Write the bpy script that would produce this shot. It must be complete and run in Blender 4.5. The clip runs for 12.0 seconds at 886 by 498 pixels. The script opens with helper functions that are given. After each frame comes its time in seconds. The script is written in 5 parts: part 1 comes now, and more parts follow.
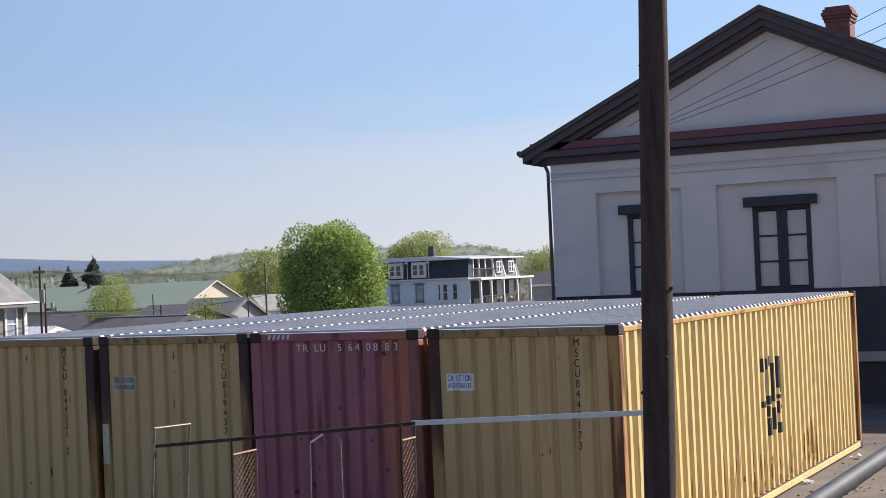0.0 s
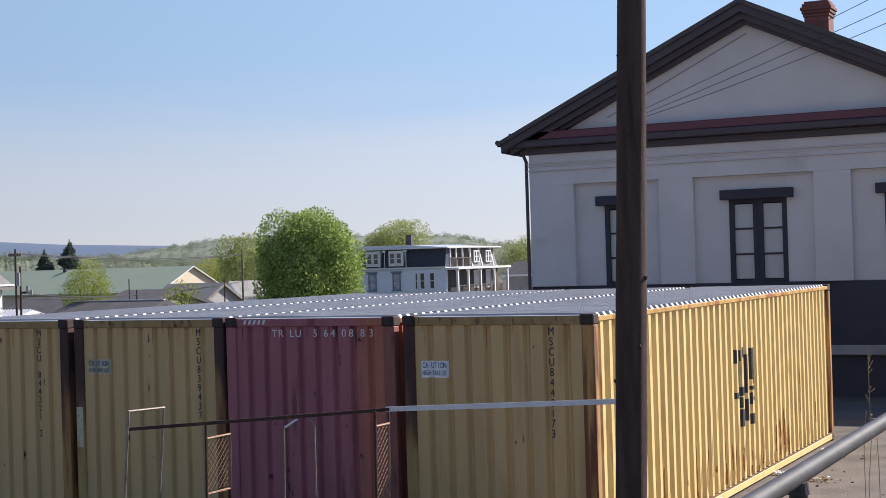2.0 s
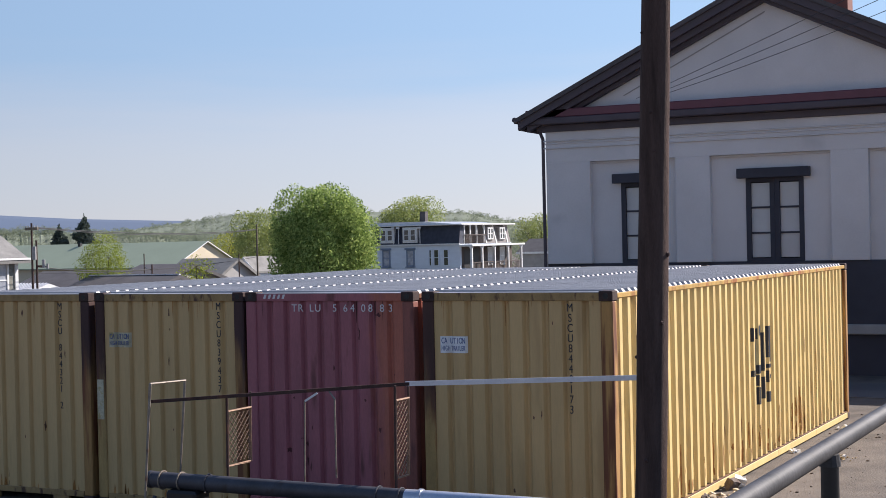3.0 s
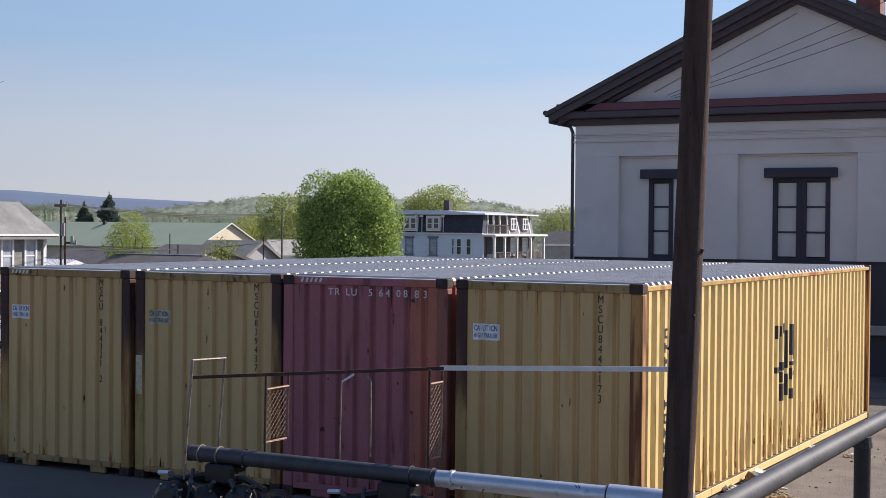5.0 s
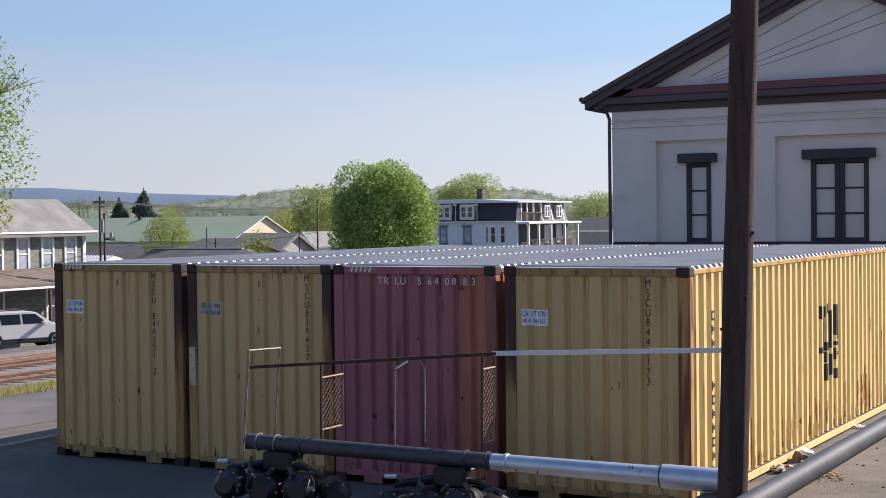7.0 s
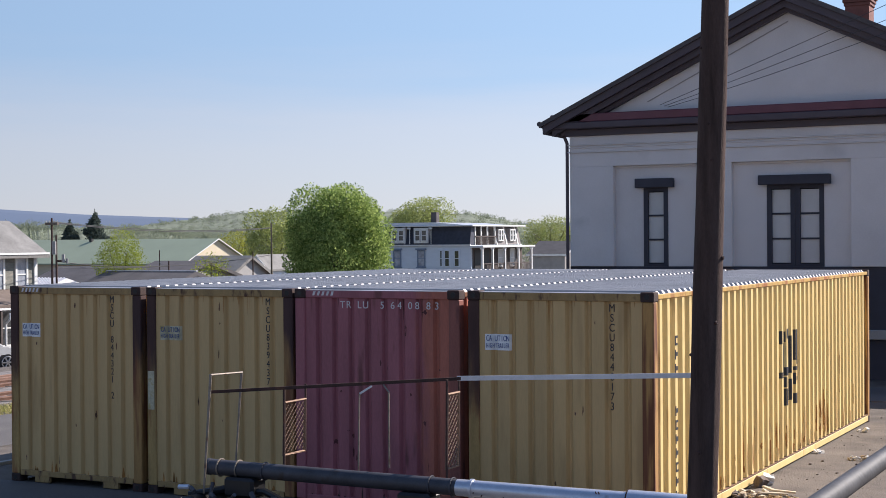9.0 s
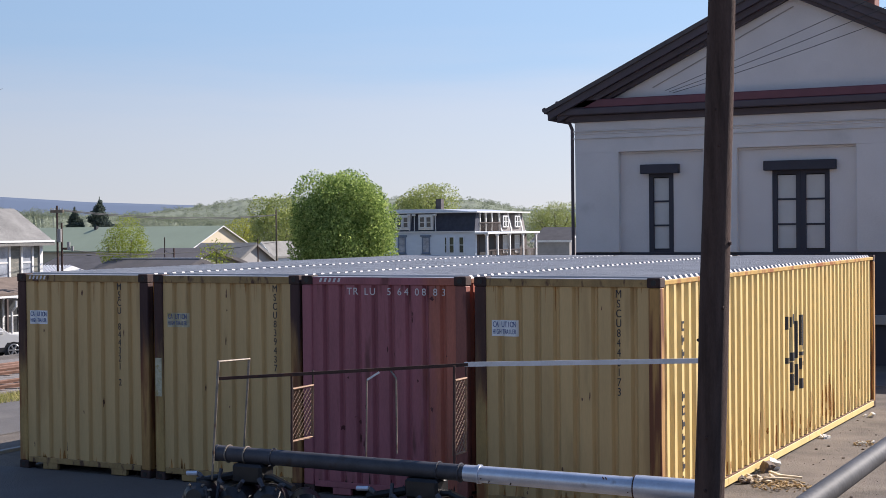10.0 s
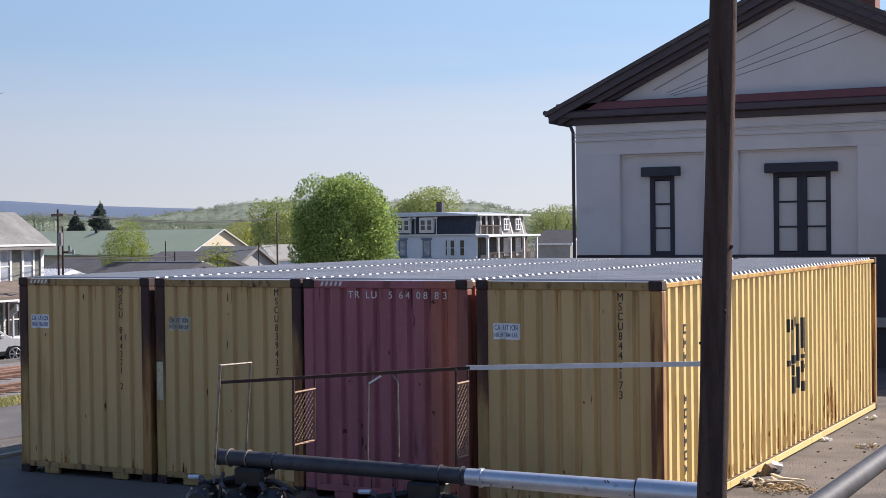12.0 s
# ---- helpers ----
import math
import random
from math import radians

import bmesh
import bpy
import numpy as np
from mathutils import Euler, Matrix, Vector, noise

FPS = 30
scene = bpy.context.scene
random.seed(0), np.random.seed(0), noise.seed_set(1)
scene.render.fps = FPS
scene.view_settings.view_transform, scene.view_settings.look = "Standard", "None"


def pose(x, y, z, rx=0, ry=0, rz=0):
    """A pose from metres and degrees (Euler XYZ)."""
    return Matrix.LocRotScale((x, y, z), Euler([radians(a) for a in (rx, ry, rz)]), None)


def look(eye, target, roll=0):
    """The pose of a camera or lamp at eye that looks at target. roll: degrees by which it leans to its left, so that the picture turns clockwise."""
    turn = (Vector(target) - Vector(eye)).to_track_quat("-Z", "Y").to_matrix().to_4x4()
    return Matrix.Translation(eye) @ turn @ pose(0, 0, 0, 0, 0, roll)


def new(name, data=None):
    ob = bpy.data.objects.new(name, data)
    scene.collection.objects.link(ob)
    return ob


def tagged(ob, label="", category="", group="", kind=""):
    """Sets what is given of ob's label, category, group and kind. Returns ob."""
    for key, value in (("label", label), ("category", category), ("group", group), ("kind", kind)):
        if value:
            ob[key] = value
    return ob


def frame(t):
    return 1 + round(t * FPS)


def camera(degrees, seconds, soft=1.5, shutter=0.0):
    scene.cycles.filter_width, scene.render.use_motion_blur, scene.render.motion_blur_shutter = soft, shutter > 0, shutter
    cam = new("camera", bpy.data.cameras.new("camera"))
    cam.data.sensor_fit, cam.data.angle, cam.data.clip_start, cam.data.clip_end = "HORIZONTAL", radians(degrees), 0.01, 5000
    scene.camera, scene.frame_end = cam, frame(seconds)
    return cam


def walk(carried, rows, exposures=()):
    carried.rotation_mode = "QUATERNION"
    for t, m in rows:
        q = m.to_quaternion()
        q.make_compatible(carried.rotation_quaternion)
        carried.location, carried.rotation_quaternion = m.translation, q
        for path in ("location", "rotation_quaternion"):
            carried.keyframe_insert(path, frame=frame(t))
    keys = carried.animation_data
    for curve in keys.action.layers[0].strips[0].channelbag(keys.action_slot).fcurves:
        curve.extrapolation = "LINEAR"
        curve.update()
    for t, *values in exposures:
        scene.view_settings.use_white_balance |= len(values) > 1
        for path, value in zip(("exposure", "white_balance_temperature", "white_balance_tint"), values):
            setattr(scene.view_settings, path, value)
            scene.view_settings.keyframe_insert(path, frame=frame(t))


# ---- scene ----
cam = camera(33.7, 12.0, soft=0.6)
PATH = [
    (0, (5.777, -15.391, 3.556), (4.855, -13.616, 3.589), -2.5),
    (0.5, (5.802, -15.41, 3.534), (4.904, -13.623, 3.553), -1.9),
    (1, (5.809, -15.417, 3.53), (4.922, -13.624, 3.537), -2.1),
    (1.5, (5.792, -15.408, 3.533), (4.902, -13.617, 3.551), -2.0),
    (2, (5.805, -15.42, 3.535), (4.91, -13.632, 3.552), -1.7),
    (2.5, (5.8, -15.455, 3.528), (4.897, -13.671, 3.533), -1.1),
    (3, (5.768, -15.519, 3.525), (4.856, -13.739, 3.511), -1.3),
    (3.2, (5.765, -15.537, 3.522), (4.866, -13.751, 3.506), -1.25),
    (4.8, (5.785, -15.872, 3.508), (4.859, -14.099, 3.497), 0.13),
    (5, (5.819, -16.006, 3.53), (4.882, -14.24, 3.501), 0.5),
    (5.5, (5.909, -16.054, 3.531), (4.987, -14.28, 3.503), -0.1),
    (6, (5.913, -16.126, 3.525), (4.993, -14.35, 3.495), -0.1),
    (6.2, (5.897, -16.276, 3.495), (4.979, -14.499, 3.469), -0.6),
    (6.5, (5.852, -16.392, 3.54), (4.852, -14.66, 3.521), -0.3),
    (6.8, (5.797, -16.398, 3.515), (4.803, -14.663, 3.494), 0.5),
    (7, (5.782, -16.338, 3.524), (4.806, -14.593, 3.48), -0.7),
    (7.2, (5.717, -16.282, 3.515), (4.753, -14.53, 3.462), -2.5),
    (7.5, (5.687, -16.185, 3.529), (4.768, -14.408, 3.518), -2.2),
    (7.7, (5.66, -16.155, 3.522), (4.756, -14.371, 3.508), -0.97),
    (9.5, (5.618, -16.372, 3.534), (4.698, -14.596, 3.522), -0.4),
    (10, (5.608, -16.365, 3.53), (4.684, -14.592, 3.499), -0.6),
    (10.5, (5.588, -16.336, 3.536), (4.674, -14.557, 3.521), -1.0),
    (11, (5.593, -16.348, 3.53), (4.68, -14.569, 3.5), -1.1),
    (11.5, (5.609, -16.373, 3.536), (4.689, -14.597, 3.524), -1.6),
    (12, (5.598, -16.366, 3.535), (4.673, -14.593, 3.508), -0.7),
]
walk(cam, [(t, look(eye, target, roll)) for t, eye, target, roll in PATH], [(0, 0.72, 6450, 16), (3, 0.71, 6450, 16), (5, 0.63, 6450, 16), (5.7, 0.64, 6450, 16), (6.5, 0.74, 6450, 16), (12, 0.74, 6450, 16)])

# ---- light ----
SUN = Vector((0.79, 1.28, 1.0))
world = bpy.data.worlds.new("sky")
scene.world = world
world.use_nodes = True
wn, wl = world.node_tree.nodes, world.node_tree.links
sky = wn.new("ShaderNodeTexSky")
sky.sky_type, sky.sun_disc = 'NISHITA', False
sky.sun_elevation, sky.sun_rotation = math.atan2(SUN.z, math.hypot(SUN.x, SUN.y)), math.atan2(SUN.x, SUN.y)
sky.air_density, sky.dust_density, sky.ozone_density = 1.0, 0.1, 2.6
sky.altitude = 150
wn["Background"].inputs["Strength"].default_value = 0.099
# a thin veil of high cloud lies over the low part of the sky, clearer blue above it
def sky_node(kind, **values):
    nd = wn.new(kind)
    for key, value in values.items():
        nd.inputs[key.replace("_", " ")].default_value = value
    return nd
tc, sep = wn.new("ShaderNodeTexCoord"), wn.new("ShaderNodeSeparateXYZ")
wl.new(tc.outputs["Generated"], sep.inputs[0])
mp = sky_node("ShaderNodeMapping", Scale=(2.0, 2.0, 22.0))
wl.new(tc.outputs["Generated"], mp.inputs["Vector"])
wisp = sky_node("ShaderNodeTexNoise", Scale=1.6, Detail=6.0, Roughness=0.55)
wl.new(mp.outputs[0], wisp.inputs["Vector"])
lift = wn.new("ShaderNodeMath"); lift.operation = 'MULTIPLY_ADD'; lift.inputs[1].default_value = 0.06
wl.new(wisp.outputs["Fac"], lift.inputs[0]); wl.new(sep.outputs["Z"], lift.inputs[2])
def band(source, lo, hi):
    nd = sky_node("ShaderNodeMapRange", From_Min=lo, From_Max=hi)
    nd.interpolation_type = 'SMOOTHSTEP'
    wl.new(source, nd.inputs["Value"])
    return nd.outputs[0]
def blend(fac, a, b):
    nd = wn.new("ShaderNodeMix"); nd.data_type = 'RGBA'
    wl.new(fac, nd.inputs["Factor"])
    for key, v in (("A", a), ("B", b)):
        if isinstance(v, tuple):
            nd.inputs[key].default_value = v
        else:
            wl.new(v, nd.inputs[key])
    return nd.outputs["Result"]
low = blend(band(lift.outputs[0], 0.09, 0.17), (3.05, 3.36, 4.0, 1), (1.95, 2.95, 4.25, 1))
mild = wn.new("ShaderNodeValue"); mild.outputs[0].default_value = 0.18
low = blend(mild.outputs[0], low, sky.outputs[0])
dome = blend(band(sep.outputs["Z"], 0.16, 0.5), low, sky.outputs[0])
# haze scatters more light on the sun's side of the sky
near = wn.new("ShaderNodeVectorMath"); near.operation = 'DOT_PRODUCT'
wl.new(tc.outputs["Generated"], near.inputs[0]); near.inputs[1].default_value = SUN.normalized()
glow = sky_node("ShaderNodeMapRange", From_Min=-0.1, From_Max=0.7, To_Min=0.8, To_Max=1.22)
wl.new(near.outputs["Value"], glow.inputs["Value"])
hazy = wn.new("ShaderNodeVectorMath"); hazy.operation = 'SCALE'
wl.new(dome, hazy.inputs[0]); wl.new(glow.outputs[0], hazy.inputs["Scale"])
wl.new(hazy.outputs[0], wn["Background"].inputs["Color"])
sun = new("sun", bpy.data.lights.new("sun", "SUN"))
sun.data.energy, sun.data.angle, sun.data.color = 5.0, radians(0.6), (1.0, 0.93, 0.83)
sun.matrix_world = look(SUN * 60, (0, 0, 0))

# ---- materials ----
def mat(name, base, rough=0.7, metal=0.0, var=0.18, scale=3.0, fine=60.0, bump=0.15, dirt=None, dirt_amount=0.0, stretch=(1, 1, 1), rnd=0.0, dirt_scale=1.2, spec=0.5, bump_dist=0.01, still=False, zone=None):
    """A surface with two scales of variation, optional stains of another colour, and fine relief."""
    m = bpy.data.materials.new(name)
    m.use_nodes = True
    n, l = m.node_tree.nodes, m.node_tree.links
    b = n["Principled BSDF"]
    b.inputs["Roughness"].default_value, b.inputs["Metallic"].default_value = rough, metal
    b.inputs["Specular IOR Level"].default_value = spec
    co = n.new("ShaderNodeTexCoord")
    mp = n.new("ShaderNodeMapping")
    mp.inputs["Scale"].default_value = stretch
    shift = n.new("ShaderNodeObjectInfo")
    far = n.new("ShaderNodeVectorMath"); far.operation = 'MULTIPLY_ADD'
    far.inputs[1].default_value = (0, 0, 0) if still else (31, 47, 23)
    l.new(shift.outputs["Random"], far.inputs[0]); l.new(co.outputs["Object"], far.inputs[2])
    l.new(far.outputs[0], mp.inputs["Vector"])
    def noise_node(s, detail=5):
        t = n.new("ShaderNodeTexNoise")
        t.inputs["Scale"].default_value, t.inputs["Detail"].default_value = s, detail
        l.new(mp.outputs[0], t.inputs["Vector"])
        return t
    big, small = noise_node(scale), noise_node(fine, 3)
    add = n.new("ShaderNodeMath"); add.operation = 'MULTIPLY_ADD'
    l.new(big.outputs["Fac"], add.inputs[0]); add.inputs[1].default_value = 0.65
    half = n.new("ShaderNodeMath"); half.operation = 'MULTIPLY'; half.inputs[1].default_value = 0.35
    l.new(small.outputs["Fac"], half.inputs[0]); l.new(half.outputs[0], add.inputs[2])
    last = add.outputs[0]
    if rnd:
        oi = n.new("ShaderNodeObjectInfo")
        r = n.new("ShaderNodeMath"); r.operation = 'MULTIPLY_ADD'; r.inputs[1].default_value = rnd
        l.new(oi.outputs["Random"], r.inputs[0]); l.new(last, r.inputs[2]); last = r.outputs[0]
    ramp = n.new("ShaderNodeMapRange")
    ramp.inputs["From Min"].default_value, ramp.inputs["From Max"].default_value = 0.3, 0.7 + rnd
    ramp.inputs["To Min"].default_value, ramp.inputs["To Max"].default_value = 1 - var, 1 + var
    l.new(last, ramp.inputs["Value"])
    mul = n.new("ShaderNodeVectorMath"); mul.operation = 'SCALE'
    mul.inputs[0].default_value = base
    l.new(ramp.outputs[0], mul.inputs["Scale"])
    colour = mul.outputs[0]
    if dirt:
        st = noise_node(dirt_scale, 8)
        cut = n.new("ShaderNodeMapRange")
        cut.inputs["From Min"].default_value, cut.inputs["From Max"].default_value = 0.66 - dirt_amount, 0.78 - dirt_amount
        l.new(st.outputs["Fac"], cut.inputs["Value"])
        mix = n.new("ShaderNodeMix"); mix.data_type = 'RGBA'
        l.new(cut.outputs[0], mix.inputs["Factor"]); l.new(colour, mix.inputs["A"])
        mix.inputs["B"].default_value = (*dirt, 1)
        colour = mix.outputs["Result"]
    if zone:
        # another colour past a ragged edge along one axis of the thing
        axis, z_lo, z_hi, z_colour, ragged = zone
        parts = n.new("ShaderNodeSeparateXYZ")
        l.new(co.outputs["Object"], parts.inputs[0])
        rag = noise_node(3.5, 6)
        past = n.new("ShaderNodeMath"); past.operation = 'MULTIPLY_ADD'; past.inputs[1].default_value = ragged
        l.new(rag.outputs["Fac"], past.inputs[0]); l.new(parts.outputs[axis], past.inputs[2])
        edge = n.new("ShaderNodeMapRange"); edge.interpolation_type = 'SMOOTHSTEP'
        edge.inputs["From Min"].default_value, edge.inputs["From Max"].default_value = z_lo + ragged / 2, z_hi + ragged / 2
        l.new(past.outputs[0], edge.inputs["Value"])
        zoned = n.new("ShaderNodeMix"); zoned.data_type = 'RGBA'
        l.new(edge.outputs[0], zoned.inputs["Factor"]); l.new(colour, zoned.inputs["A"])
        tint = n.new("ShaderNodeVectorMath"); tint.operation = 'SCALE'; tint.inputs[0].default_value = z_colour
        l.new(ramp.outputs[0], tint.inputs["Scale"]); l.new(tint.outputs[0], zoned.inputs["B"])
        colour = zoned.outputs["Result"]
    l.new(colour, b.inputs["Base Color"])
    if bump:
        bp = n.new("ShaderNodeBump")
        bp.inputs["Strength"].default_value, bp.inputs["Distance"].default_value = bump, bump_dist
        l.new(small.outputs["Fac"], bp.inputs["Height"]); l.new(bp.outputs[0], b.inputs["Normal"])
    return m

RUST = (0.12, 0.045, 0.02)
M = {}
# One yellow paint in two copies: lighter as sunlit, darker as shaded.
M["yellow"] = mat("container yellow, sunlight in the colour", (0.8, 0.59, 0.245), 0.55, var=0.14, scale=1.3, fine=25, bump=0.08, dirt=(0.5, 0.3, 0.1), dirt_amount=0.05, stretch=(3, 3, 0.5), dirt_scale=2.2)
M["shaded yellow"] = mat("faded container yellow, shade in the colour", (0.58, 0.388, 0.172), 0.6, var=0.12, scale=1.3, fine=25, bump=0.08, dirt=(0.47, 0.305, 0.13), dirt_amount=0.08, stretch=(3, 3, 0.35), dirt_scale=1.6)
M["maroon"] = mat("maroon container paint", (0.35, 0.112, 0.132), 0.6, var=0.25, scale=1.2, fine=25, bump=0.08, dirt=(0.17, 0.05, 0.052), dirt_amount=0.07, stretch=(3, 3, 0.6), dirt_scale=1.6, zone=("X", 0.5, 0.85, (0.42, 0.13, 0.085), 0.5))
M["rust"] = mat("rusted steel", (0.2, 0.075, 0.03), 0.85, var=0.5, scale=5, fine=60, bump=0.3, dirt=(0.42, 0.2, 0.06), dirt_amount=0.08, dirt_scale=4, stretch=(1, 1, 0.5))
M["dark rust"] = mat("dark rusted steel", (0.055, 0.027, 0.022), 0.85, var=0.5, scale=6, fine=70, bump=0.3, dirt=(0.13, 0.05, 0.025), dirt_amount=0.06, dirt_scale=5)
M["orange rust"] = mat("orange rust over yellow paint", (0.5, 0.3, 0.075), 0.75, var=0.3, scale=4, fine=50, bump=0.2, dirt=(0.33, 0.11, 0.022), dirt_amount=0.16, dirt_scale=3, stretch=(2, 2, 0.4))
M["brown paint"] = mat("brown rust over old paint", (0.14, 0.07, 0.04), 0.8, var=0.4, scale=4, fine=50, bump=0.2, dirt=(0.3, 0.2, 0.08), dirt_amount=0.1, dirt_scale=3, stretch=(2, 2, 0.4))
M["stained yellow"] = mat("yellow paint with rust stains", (0.34, 0.22, 0.09), 0.75, var=0.3, scale=4, fine=50, bump=0.15, dirt=(0.09, 0.042, 0.026), dirt_amount=0.1, dirt_scale=6, stretch=(2, 2, 0.8))
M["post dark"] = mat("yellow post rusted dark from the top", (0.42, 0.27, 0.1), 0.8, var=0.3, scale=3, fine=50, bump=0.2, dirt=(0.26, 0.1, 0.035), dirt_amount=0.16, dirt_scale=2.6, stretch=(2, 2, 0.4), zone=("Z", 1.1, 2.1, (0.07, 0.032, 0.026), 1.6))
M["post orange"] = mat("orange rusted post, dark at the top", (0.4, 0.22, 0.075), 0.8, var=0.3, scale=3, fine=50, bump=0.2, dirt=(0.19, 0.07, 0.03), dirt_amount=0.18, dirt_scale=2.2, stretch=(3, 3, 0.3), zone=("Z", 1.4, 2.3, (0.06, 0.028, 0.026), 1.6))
M["maroon stain"] = mat("dark rust on maroon paint", (0.11, 0.033, 0.034), 0.8, var=0.4, scale=9, fine=60, bump=0.2)
M["red paint"] = mat("faded red paint", (0.26, 0.09, 0.07), 0.7, var=0.3, scale=3, fine=50, bump=0.15, dirt=(0.09, 0.03, 0.03), dirt_amount=0.1, dirt_scale=2.5, stretch=(2, 2, 0.4))
M["brown rust"] = mat("heavy brown and orange rust", (0.33, 0.145, 0.05), 0.85, var=0.4, scale=4, fine=60, bump=0.3, dirt=(0.12, 0.045, 0.022), dirt_amount=0.15, dirt_scale=2.5, stretch=(2, 2, 0.35))
M["post streaked"] = mat("yellow post streaked with rust", (0.46, 0.25, 0.08), 0.75, var=0.3, scale=3, fine=50, bump=0.2, dirt=(0.17, 0.06, 0.026), dirt_amount=0.19, dirt_scale=3.2, stretch=(3, 3, 0.22))
M["casting"] = mat("rusty cast steel", (0.05, 0.028, 0.024), 0.85, var=0.5, scale=9, fine=60, bump=0.3, dirt=(0.05, 0.025, 0.02), dirt_amount=0.1, dirt_scale=6)
M["porch shingle"] = mat("brown porch shingles", (0.15, 0.115, 0.095), 0.9, var=0.3, scale=2, fine=20, bump=0.3)
M["stain"] = mat("rust stain", (0.4, 0.19, 0.055), 0.85, var=0.5, scale=9, fine=80, bump=0.2)
M["roof metal"] = mat("weathered grey container roof", (0.37, 0.37, 0.385), 0.55, 0.15, var=0.16, scale=1.0, fine=30, bump=0.06, dirt=(0.22, 0.2, 0.2), dirt_amount=0.02, dirt_scale=1.5)
M["black"] = mat("black lettering paint", (0.025, 0.025, 0.03), 0.6, var=0.3, bump=0.05)
M["white"] = mat("white paint", (0.72, 0.72, 0.7), 0.6, var=0.1, scale=4, bump=0.05)
M["letter white"] = mat("worn white lettering", (0.7, 0.66, 0.66), 0.6, var=0.2, scale=12, bump=0.05)
M["sticker"] = mat("white sticker", (0.82, 0.83, 0.84), 0.5, var=0.12, scale=8, bump=0.03)
M["sticker worn"] = mat("worn pale sticker", (0.5, 0.46, 0.32), 0.6, var=0.3, scale=14, bump=0.03, dirt=(0.4, 0.31, 0.12), dirt_amount=0.12, dirt_scale=9)
M["blue ink"] = mat("blue printing", (0.05, 0.09, 0.25), 0.6, var=0.2, bump=0.0)
M["stucco"] = mat("light grey painted stucco", (0.64, 0.612, 0.608), 0.85, var=0.09, scale=0.8, fine=40, bump=0.12, dirt=(0.49, 0.475, 0.475), dirt_amount=0.03, dirt_scale=0.6)
M["navy"] = mat("dark slate blue paint", (0.04, 0.04, 0.055), 0.75, var=0.2, scale=1.5, bump=0.1)
M["trim dark"] = mat("dark brown painted trim", (0.07, 0.054, 0.066), 0.6, var=0.18, scale=2, bump=0.08)
M["trim maroon"] = mat("maroon painted trim", (0.13, 0.04, 0.055), 0.55, var=0.18, scale=2, bump=0.08)
M["roof dark"] = mat("dark asphalt shingles", (0.088, 0.078, 0.08), 0.9, var=0.3, scale=3, bump=0.3)
M["shingle"] = mat("grey asphalt shingles", (0.2, 0.195, 0.185), 0.9, var=0.35, scale=1.2, fine=12, bump=0.35, bump_dist=0.02)
M["shingle dark"] = mat("dark slate shingles", (0.085, 0.08, 0.085), 0.9, var=0.25, scale=1.2, fine=30, bump=0.35, bump_dist=0.02)
M["brick"] = mat("red chimney brick", (0.2, 0.075, 0.058), 0.85, var=0.35, scale=4, fine=30, bump=0.2, rnd=0.2)
M["mortar"] = mat("grey mortar", (0.3, 0.25, 0.22), 0.9, var=0.15)
M["concrete"] = mat("pale concrete", (0.32, 0.31, 0.3), 0.9, var=0.2, scale=1.2, fine=40, bump=0.2)
M["car glass"] = mat("tinted car glass", (0.012, 0.013, 0.015), 0.12, var=0.1, bump=0.0, spec=0.25)
M["glass"] = mat("window glass", (0.05, 0.055, 0.06), 0.06, var=0.1, bump=0.0, spec=0.7)
M["curtain"] = mat("glass before a grey curtain", (0.32, 0.35, 0.4), 0.12, var=0.5, scale=2.5, bump=0, spec=0.8)
M["blind"] = mat("pale window blind behind glass", (0.5, 0.5, 0.5), 0.35, var=0.08, scale=2, bump=0.02, spec=0.8)
M["pole wood"] = mat("weathered dark utility pole wood", (0.085, 0.056, 0.048), 0.92, spec=0.2, var=0.4, scale=3, fine=40, bump=0.6, stretch=(6, 6, 0.6), dirt=(0.045, 0.03, 0.026), dirt_amount=0.08, dirt_scale=2.5, bump_dist=0.02)
M["old wood"] = mat("grey weathered wood", (0.16, 0.13, 0.1), 0.9, var=0.35, scale=5, fine=60, bump=0.3)
M["pipe"] = mat("grey painted steel pipe", (0.05, 0.048, 0.05), 0.58, 0.0, spec=0.25, var=0.5, scale=8, fine=70, bump=0.12, dirt=(0.2, 0.19, 0.18), dirt_amount=0.0, dirt_scale=7)
M["silver"] = mat("aluminium paint", (0.56, 0.6, 0.68), 0.33, 0.55, var=0.14, scale=5, fine=50, bump=0.06, dirt=(0.36, 0.36, 0.38), dirt_amount=0.0, dirt_scale=6)
M["mast dark"] = mat("dark grey steel, shade on the mast tube", (0.058, 0.059, 0.07), 0.55, 0.3, var=0.3, scale=6, bump=0.12, dirt=(0.05, 0.035, 0.03), dirt_amount=0.04, dirt_scale=5)
M["head black"] = mat("black enamelled steel", (0.018, 0.018, 0.02), 0.4, 0.2, var=0.4, scale=6, bump=0.1)
M["frame steel"] = mat("weathered galvanised steel", (0.25, 0.21, 0.17), 0.55, 0.4, var=0.4, scale=10, bump=0.15, dirt=(0.14, 0.07, 0.04), dirt_amount=0.06, dirt_scale=8)
M["mesh rust"] = mat("rusty expanded metal", (0.26, 0.16, 0.105), 0.7, 0.3, var=0.4, scale=12, bump=0.15)
M["bark"] = mat("tree bark", (0.1, 0.075, 0.055), 0.95, var=0.35, scale=3, bump=0.5, stretch=(4, 4, 0.8))
M["wire"] = mat("black cable", (0.02, 0.02, 0.022), 0.6, bump=0)
M["car paint"] = mat("pearl white car paint", (0.62, 0.61, 0.58), 0.25, var=0.03, bump=0, spec=0.6)
M["tyre"] = mat("black rubber", (0.02, 0.02, 0.021), 0.85, var=0.2)
